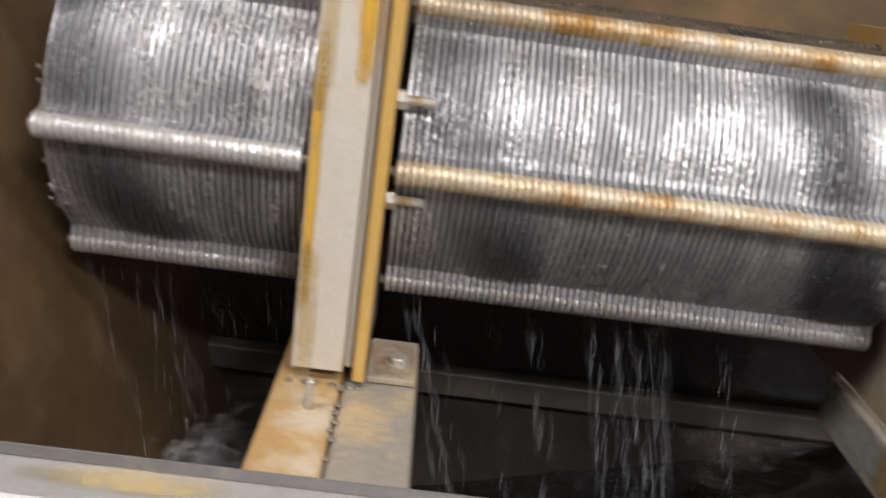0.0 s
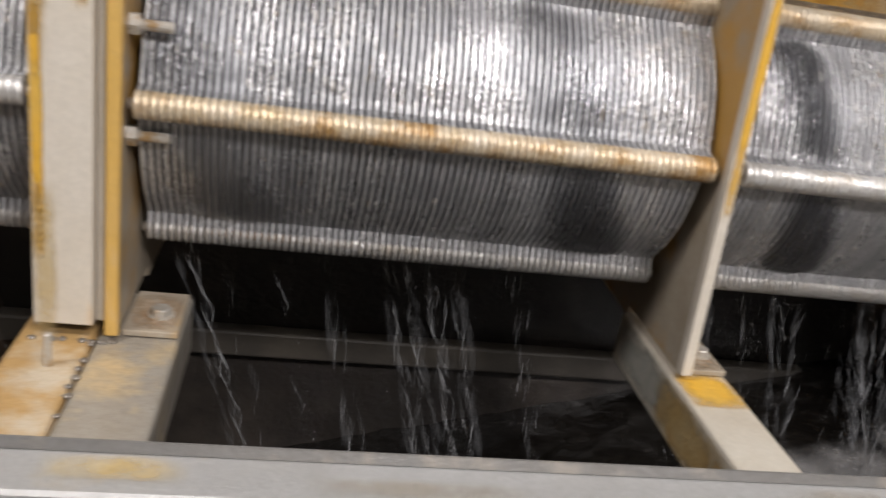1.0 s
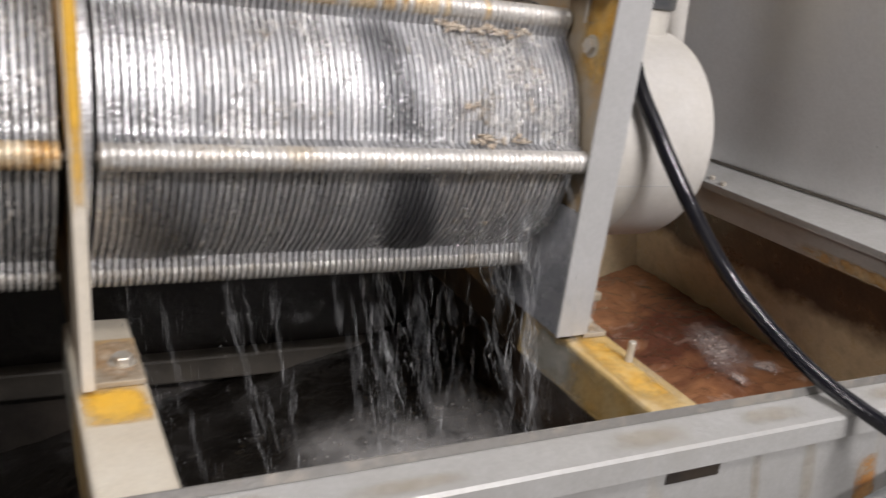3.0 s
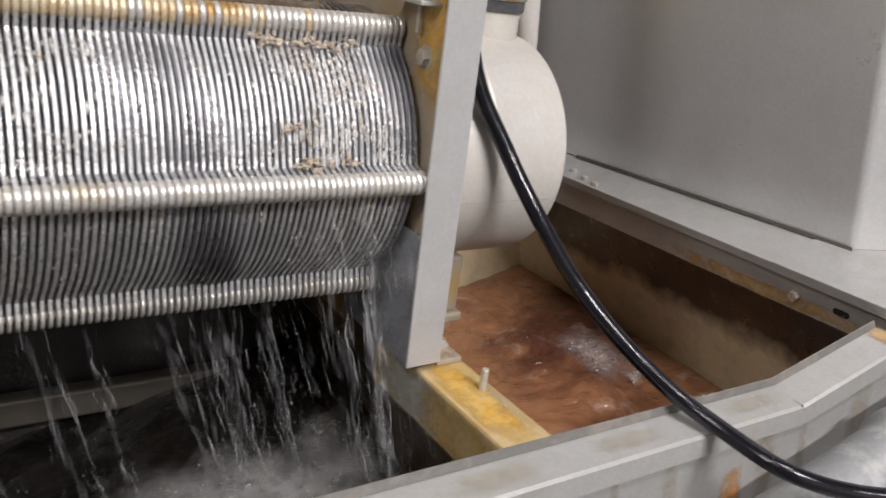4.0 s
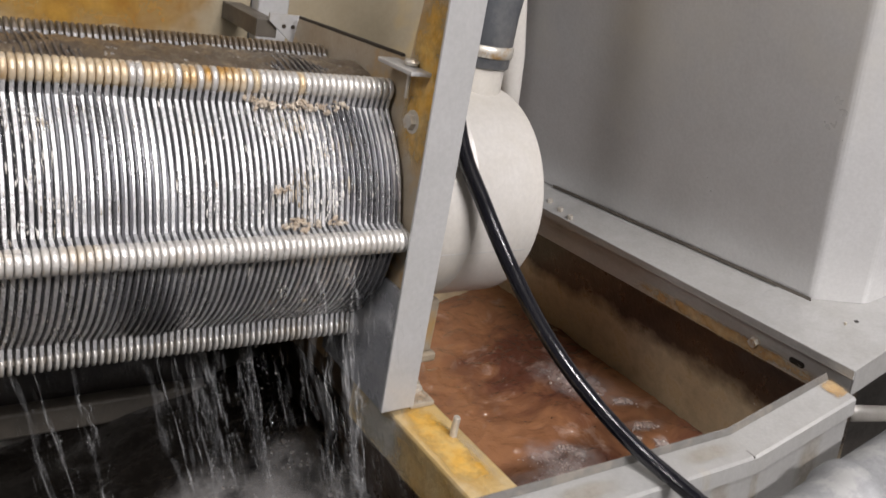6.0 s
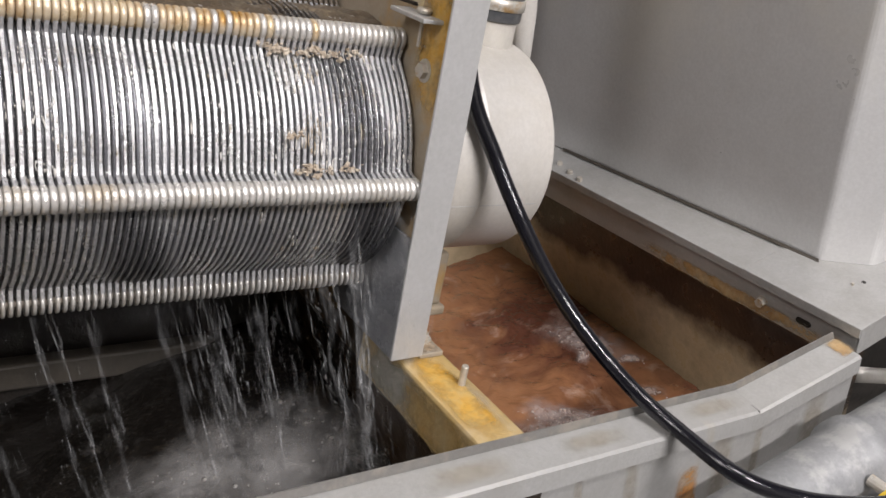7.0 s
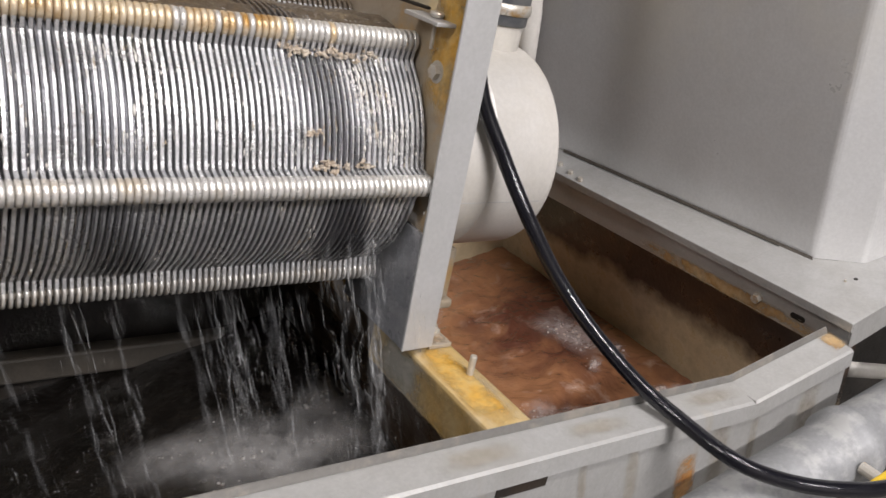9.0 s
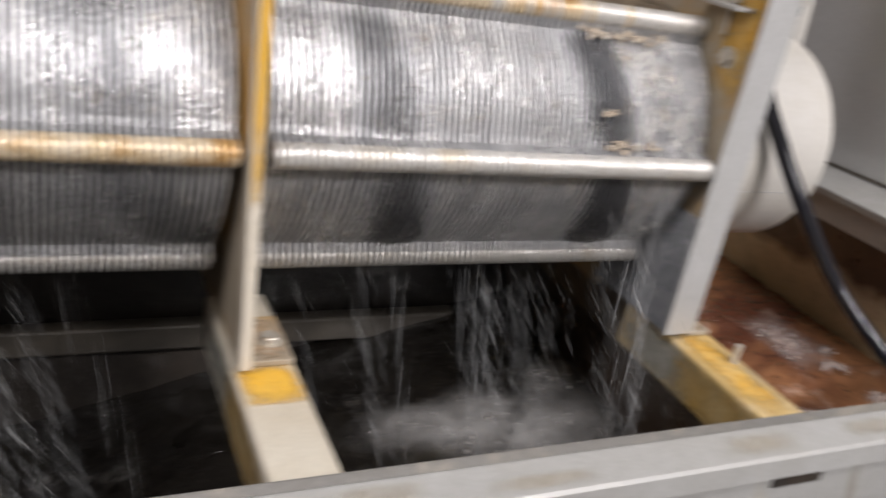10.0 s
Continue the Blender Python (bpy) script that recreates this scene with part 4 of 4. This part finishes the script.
def stream(k, x, y, z0, lean, strong):
    """One run of falling water: glittering drops, wavering threads and, where strong, a torn veil, in a row that repeats."""
    rnd = random.Random(k)
    z_low, z_high = TANK_Z - 0.09, z0 + 0.1
    n = math.ceil((z_high - z_low) / FALL) + 1
    drops, threads, veils = [], [], []
    for _ in range(8 + int(11 * strong)):
        r = min(0.0012, 0.00045 * math.exp(rnd.gauss(0, 0.45)))
        drops.append((rnd.gauss(0, 0.003 + 0.006 * strong), rnd.gauss(0, 0.008), rnd.uniform(0, FALL), r * rnd.uniform(1.0, 3.5), r, r, rnd.uniform(0, 6.28), 0.0))
    for _ in range(rnd.choice((0, 1, 1)) + int(2.6 * strong)):
        w = rnd.uniform(0.0003, 0.0008 + 0.0008 * strong)
        threads.append((rnd.gauss(0, 0.002 + 0.006 * strong), rnd.gauss(0, 0.006), rnd.uniform(0, FALL), rnd.uniform(0.015, 0.06), w, w * 0.5, rnd.uniform(0, 6.28), rnd.uniform(0.0008, 0.0045)))
    for _ in range(int(2.6 * strong)):
        veils.append((rnd.gauss(0, 0.007), rnd.gauss(0, 0.006), rnd.uniform(0, FALL), rnd.uniform(0.03, 0.07), rnd.uniform(0.0015, 0.0045), 0.0006, rnd.uniform(0, 6.28), rnd.uniform(0.001, 0.004)))
    first = None
    for name, pieces, material in (("drops", drops, DROP), ("thread", threads, THREAD), ("veil", veils, VEIL)):
        if not pieces:
            continue
        bm = bmesh.new()
        for c in range(n):
            for px, py, off, *rest in pieces:
                strand(bm, px, py, z_low + c * FALL + off, *rest)
        if first is None:
            first = solid("water_stream", bm, material, pose(x, y, 0, 0, lean, 0), "thin broken stream of falling clear water", "water", "falling water", "stuff", True)
        else:
            tagged(part(name, bm, material, first, smooth=True), kind="stuff")
    STREAMS.append((first, x, y, lean, rnd.randrange(CYCLE)))


rnd = random.Random(5)
CLUSTERS = (-0.69, -0.63, -0.58, -0.38, -0.27, -0.2, -0.09, 0.075, 0.12, 0.175, 0.29, 0.325, 0.36, 0.39)
for k in range(74):
    xd = -0.73 + 1.15 * rnd.random() if k % 3 == 0 else min(0.425, rnd.choice(CLUSTERS) + rnd.gauss(0, 0.009))
    if abs(xd + 0.495) < 0.075 or abs(xd - 0.02) < 0.042:
        continue
    yd = rnd.uniform(0.085, 0.21)
    px, pz = rig(xd, AXIS_Z - math.sqrt(max(0.0, RING_R ** 2 - (yd - AXIS_Y) ** 2)) - 0.1)
    stream(k, px, yd, pz, rnd.uniform(-2.5, 2.5), rnd.choice((0.0, 0.0, 0.15, 0.4)) if xd < 0.26 else rnd.choice((0.0, 0.2, 0.4, 0.8)))


for k in range(12):                             # water that runs off the rings in front of the last post
    xd, yd = rnd.uniform(0.365, 0.438), rnd.uniform(-0.004, 0.05)
    px, pz = rig(xd, rnd.uniform(0.03, 0.1))
    stream(200 + k, px, yd, pz - 0.22, rnd.uniform(-3, 3), rnd.choice((0.3, 0.6, 0.8)))

SPLASHES = []


def splash(k, x, y, z, size):
    """A torn sheet of water thrown up below the drum's upper end."""
    rnd = random.Random(k)
    bm = bmesh.new()
    rows = []
    for i in range(19):
        u = i / 18
        row = []
        for j in range(11):
            v = j / 10 - 0.5
            w = size * (0.35 + 0.5 * math.sin(math.pi * u)) * (1 + 0.5 * noise.noise(Vector((u * 3, k, v * 2))))
            row.append(bm.verts.new((size * (u - 0.5) * 2.2, w * v + 0.3 * size * noise.noise(Vector((u * 4, v * 3, k + 0.5))), size * (1.1 * u * (1 - u) * 2 + 0.35 * noise.noise(Vector((u * 5, v * 5, k))) - 0.8 * v * v))))
        rows.append(row)
    for p, q in zip(rows, rows[1:]):
        for j in range(10):
            bm.faces.new((p[j], p[j + 1], q[j + 1], q[j]))
    for _ in range(14):
        r = rnd.uniform(0.0006, 0.0018)
        strand(bm, rnd.gauss(0, size * 0.6), rnd.gauss(0, size * 0.4), rnd.uniform(0, size), r * 2, r, r, 0.0, 0.0)
    SPLASHES.append((solid("splash", bm, SPRAY, pose(x, y, z, 0, 0, rnd.uniform(-40, 40)), "grey torn splash of water below the drum", "water", "splashes", "stuff", True), x, y, z, rnd.uniform(0, 6.28)))


rnd = random.Random(8)
for k in range(9):
    splash(k, rnd.uniform(-0.7, -0.58), rnd.uniform(0.05, 0.3), rnd.uniform(0.9, 0.97), rnd.uniform(0.035, 0.07))


def foam_patch(k, x, y, size, z, count, film, bubble):
    """Froth: a thin uneven film that drifts, with small domed bubbles."""
    rnd = random.Random(k)
    turn, draw = rnd.uniform(0, 3.14), rnd.uniform(1.2, 2.2)
    ob = solid("foam_patch", patch(-size * draw * 1.3, size * draw * 1.3, -size * 1.2, size * 1.2, 0, k), film, pose(x, y, z), "pale froth drifting on the water", "foam", "foam patches", "stuff")
    bm = bmesh.new()
    for c in range(count):
        u, v = rnd.gauss(0, size * draw * 0.4), rnd.gauss(0, size * 0.3)
        v += 0.5 * u * u / (size * draw)
        r = min(0.0035, 0.0008 * math.exp(rnd.gauss(0.0, 0.6)))
        bub = bmesh.new()
        bmesh.ops.create_icosphere(bub, subdivisions=1, radius=r)
        merge(bm, bub, pose(u, v, 0.2 * r) @ Matrix.Diagonal((1.2, 1.2, 0.6, 1)))
    tagged(part("froth", bm, bubble, ob, smooth=True), kind="stuff")
    PATCHES.append((ob, x, y, z, rnd.uniform(0, 6.28), rnd.uniform(0.01, 0.022), math.degrees(turn)))


rnd = random.Random(11)
for k in range(34):
    edge = k % 4 == 3                           # froth gathers along the end wall
    foam_patch(k, rnd.uniform(0.96, 1.0) if edge else rnd.uniform(0.6, 0.96), rnd.uniform(-0.1, 0.3), rnd.uniform(0.01, 0.018) if edge else rnd.uniform(0.012, 0.045), WATER_Z + 0.004 + 0.0002 * k, 70, FROTH, FOAM)
# grey films over the tank water: froth, and its pale haze painted in
for k in range(30):
    foam_patch(40 + k, 0.43 - 0.2 * rnd.random() ** 1.3, rnd.uniform(-0.11, 0.2), rnd.uniform(0.02, 0.05), TANK_Z + 0.005 + 0.0003 * k, 10, GREY_FROTH, GREY_FOAM)
for k in range(16):
    foam_patch(80 + k, rnd.uniform(-0.34, -0.06), rnd.uniform(-0.12, 0.02), rnd.uniform(0.03, 0.055), TANK_Z + 0.005 + 0.0003 * k, 8, GREY_FROTH, GREY_FOAM)


def smears():
    """Specks and smears on the front of the rings: pale sludge, froth and painted sparkle."""
    ball = bmesh.new()
    bmesh.ops.create_icosphere(ball, subdivisions=1, radius=1.0)
    unit = [v.co.copy() for v in ball.verts]
    tri = [[v.index for v in f.verts] for f in ball.faces]
    ball.free()
    rnd = random.Random(21)
    for x0, x1, count, bands in ((0.006, 0.445, 2600, ((0.13, 0.03, 0.8), (0.375, 0.04, 2.2), (0.28, 0.15, 0.4))), (-0.478, -0.012, 2000, ((-0.07, 0.03, 1), (-0.33, 0.07, 1), (-0.25, 0.2, 0.5))), (-0.765, -0.549, 1800, ((-0.65, 0.12, 1),))):
        verts, faces = [], []
        while len(faces) < count * len(tri):
            c, w, k = rnd.choices(bands, [b[2] for b in bands])[0]
            x = rnd.gauss(c, w)
            a = rnd.uniform(124, 177) if rnd.random() < 0.85 else rnd.uniform(184, 225)
            if not x0 < x < x1 or noise.noise(Vector((x * 35, a * 0.1, 3.0))) < -0.1:
                continue
            x = round(x / (PITCH / 2)) * PITCH / 2 + rnd.gauss(0, 0.0004)
            size = min(0.0016, 0.00034 * math.exp(rnd.gauss(0, 0.5)))
            long = rnd.uniform(1, 7)
            a = radians(a)
            e, t = Vector((0, math.cos(a), math.sin(a))), Vector((0, -math.sin(a), math.cos(a)))
            mid = Vector((x, AXIS_Y, AXIS_Z)) + e * (RING_R + 0.0002)
            n = len(verts)
            for p in unit:
                verts.append(mid + Vector((p.x * size, 0, 0)) + t * (p.y * size * long) + e * (p.z * size * 0.8))
            faces += [[n + i for i in f] for f in tri]
        me = bpy.data.meshes.new("sludge_sparkle")
        me.from_pydata(verts, [], faces)
        me.materials.append(SMEAR)
        me.shade_smooth()
        ob = new("sludge_sparkle", me)
        ob.matrix_world = RIG
        tagged(ob, "pale wet sludge and painted sparkle over the drum rings", "sludge", "", "stuff")


smears()


def crust():
    """Dark sludge caked on top of the drum, between its two upper rods."""
    for x0, x1 in ((0.009, 0.444), (-0.479, -0.014), (-0.765, -0.548)):
        bm = bmesh.new()
        nx, na = int((x1 - x0) / 0.004), 22
        grid = []
        for i in range(nx + 1):
            x, row = x0 + (x1 - x0) * i / nx, []
            for j in range(na + 1):
                a = radians(66 + 48 * j / na)
                edge = min(1, j / 3, (na - j) / 3)
                r = RING_R - 0.003 + edge * (0.005 + 0.004 * noise.noise(Vector((x * 60, a * 12, 0.5))) + 0.003 * noise.noise(Vector((x * 190, a * 40, 1.5))))
                row.append(bm.verts.new((x, AXIS_Y + r * math.cos(a), AXIS_Z + r * math.sin(a))))
            grid.append(row)
        for i in range(nx):
            for j in range(na):
                bm.faces.new((grid[i][j], grid[i + 1][j], grid[i + 1][j + 1], grid[i][j + 1]))
        solid("sludge_crust", bm, CRUST, RIG, "dark brown wet sludge caked on the drum", "sludge", "", "stuff", True)


crust()


# ---- crumbs of sludge on the drum ----
def clumps():
    rnd = random.Random(3)
    spots = [(0.31, 126), (0.318, 128), (0.327, 173), (0.338, 172), (0.352, 173), (0.352, 127), (0.37, 128), (0.388, 127), (0.32, 160), (0.335, 128), (0.376, 172)]
    for k, (x, a) in enumerate(spots):
        r = RING_R + 0.004 + 0.0015 * (k % 3)
        t = thing("sludge_clump", RIG @ pose(x, AXIS_Y + r * math.cos(radians(a)), AXIS_Z + r * math.sin(radians(a)), a - 90, 0, 0), "small beige crumbs of wet sludge stuck to the drum", "sludge", "sludge crumbs")
        bm = bmesh.new()
        for c in range(24):
            size = min(0.0032, 0.0011 * math.exp(rnd.gauss(0, 0.5)))
            m = pose(rnd.gauss(0, 0.0055), rnd.gauss(0, 0.0028), abs(rnd.gauss(0, 0.0012)), rnd.uniform(0, 180), rnd.uniform(0, 180), 0)
            merge(bm, lump(size, k * 31 + c, rnd.uniform(0.45, 0.9), 0.9, 2), m)
        tagged(part("crumb", bm, SLUDGE, t), kind="stuff")


clumps()


# ---- what moves ----
def motions():
    # the rings between the fixed ones swing round as the screw turns
    for ob, x in SWINGING:
        rows = []
        for s in range(0, 11):
            pitch, at, when = (0.22, 0.12, 9.0) if x > 0 else (0.31, -0.141, 0.5)
            a = radians(150) + 2 * math.pi * ((x - at) / pitch + (s - when) / TURN_TIME)
            rows.append((s, pose(x, AXIS_Y + SWING * math.cos(a), AXIS_Z + SWING * math.sin(a))))
        walk(ob, rows)
    # streams fall through one repeat and start again
    for ob, x, y, lean, phase in STREAMS:
        rows = []
        for n in range(0, 301):
            step = (n + phase) % CYCLE
            if n in (0, 300) or step in (0, CYCLE - 1):
                rows.append((n / FPS, pose(x, y, 0, 0, lean, 0) @ pose(0, 0, -FALL * step / CYCLE)))
        walk(ob, rows)
    for ob, x, y, z, phase in SPLASHES:
        walk(ob, [(s / 4, pose(x + 0.012 * math.sin(phase + 2.3 * s), y, z + 0.014 * math.sin(phase + 1.7 * s), 14 * math.sin(phase + s), 16 * math.cos(phase + 1.3 * s), 20 * math.sin(phase * 2 + 0.4 * s))) for s in range(0, 41)])
    for ob, x, y, z, phase, r, turn in PATCHES:
        walk(ob, [(s, pose(x + r * math.cos(phase + 1.1 * s), y + r * math.sin(phase + 1.1 * s), z, 0, 0, turn + 25 * math.sin(phase + 0.5 * s))) for s in range(0, 11)])


motions()
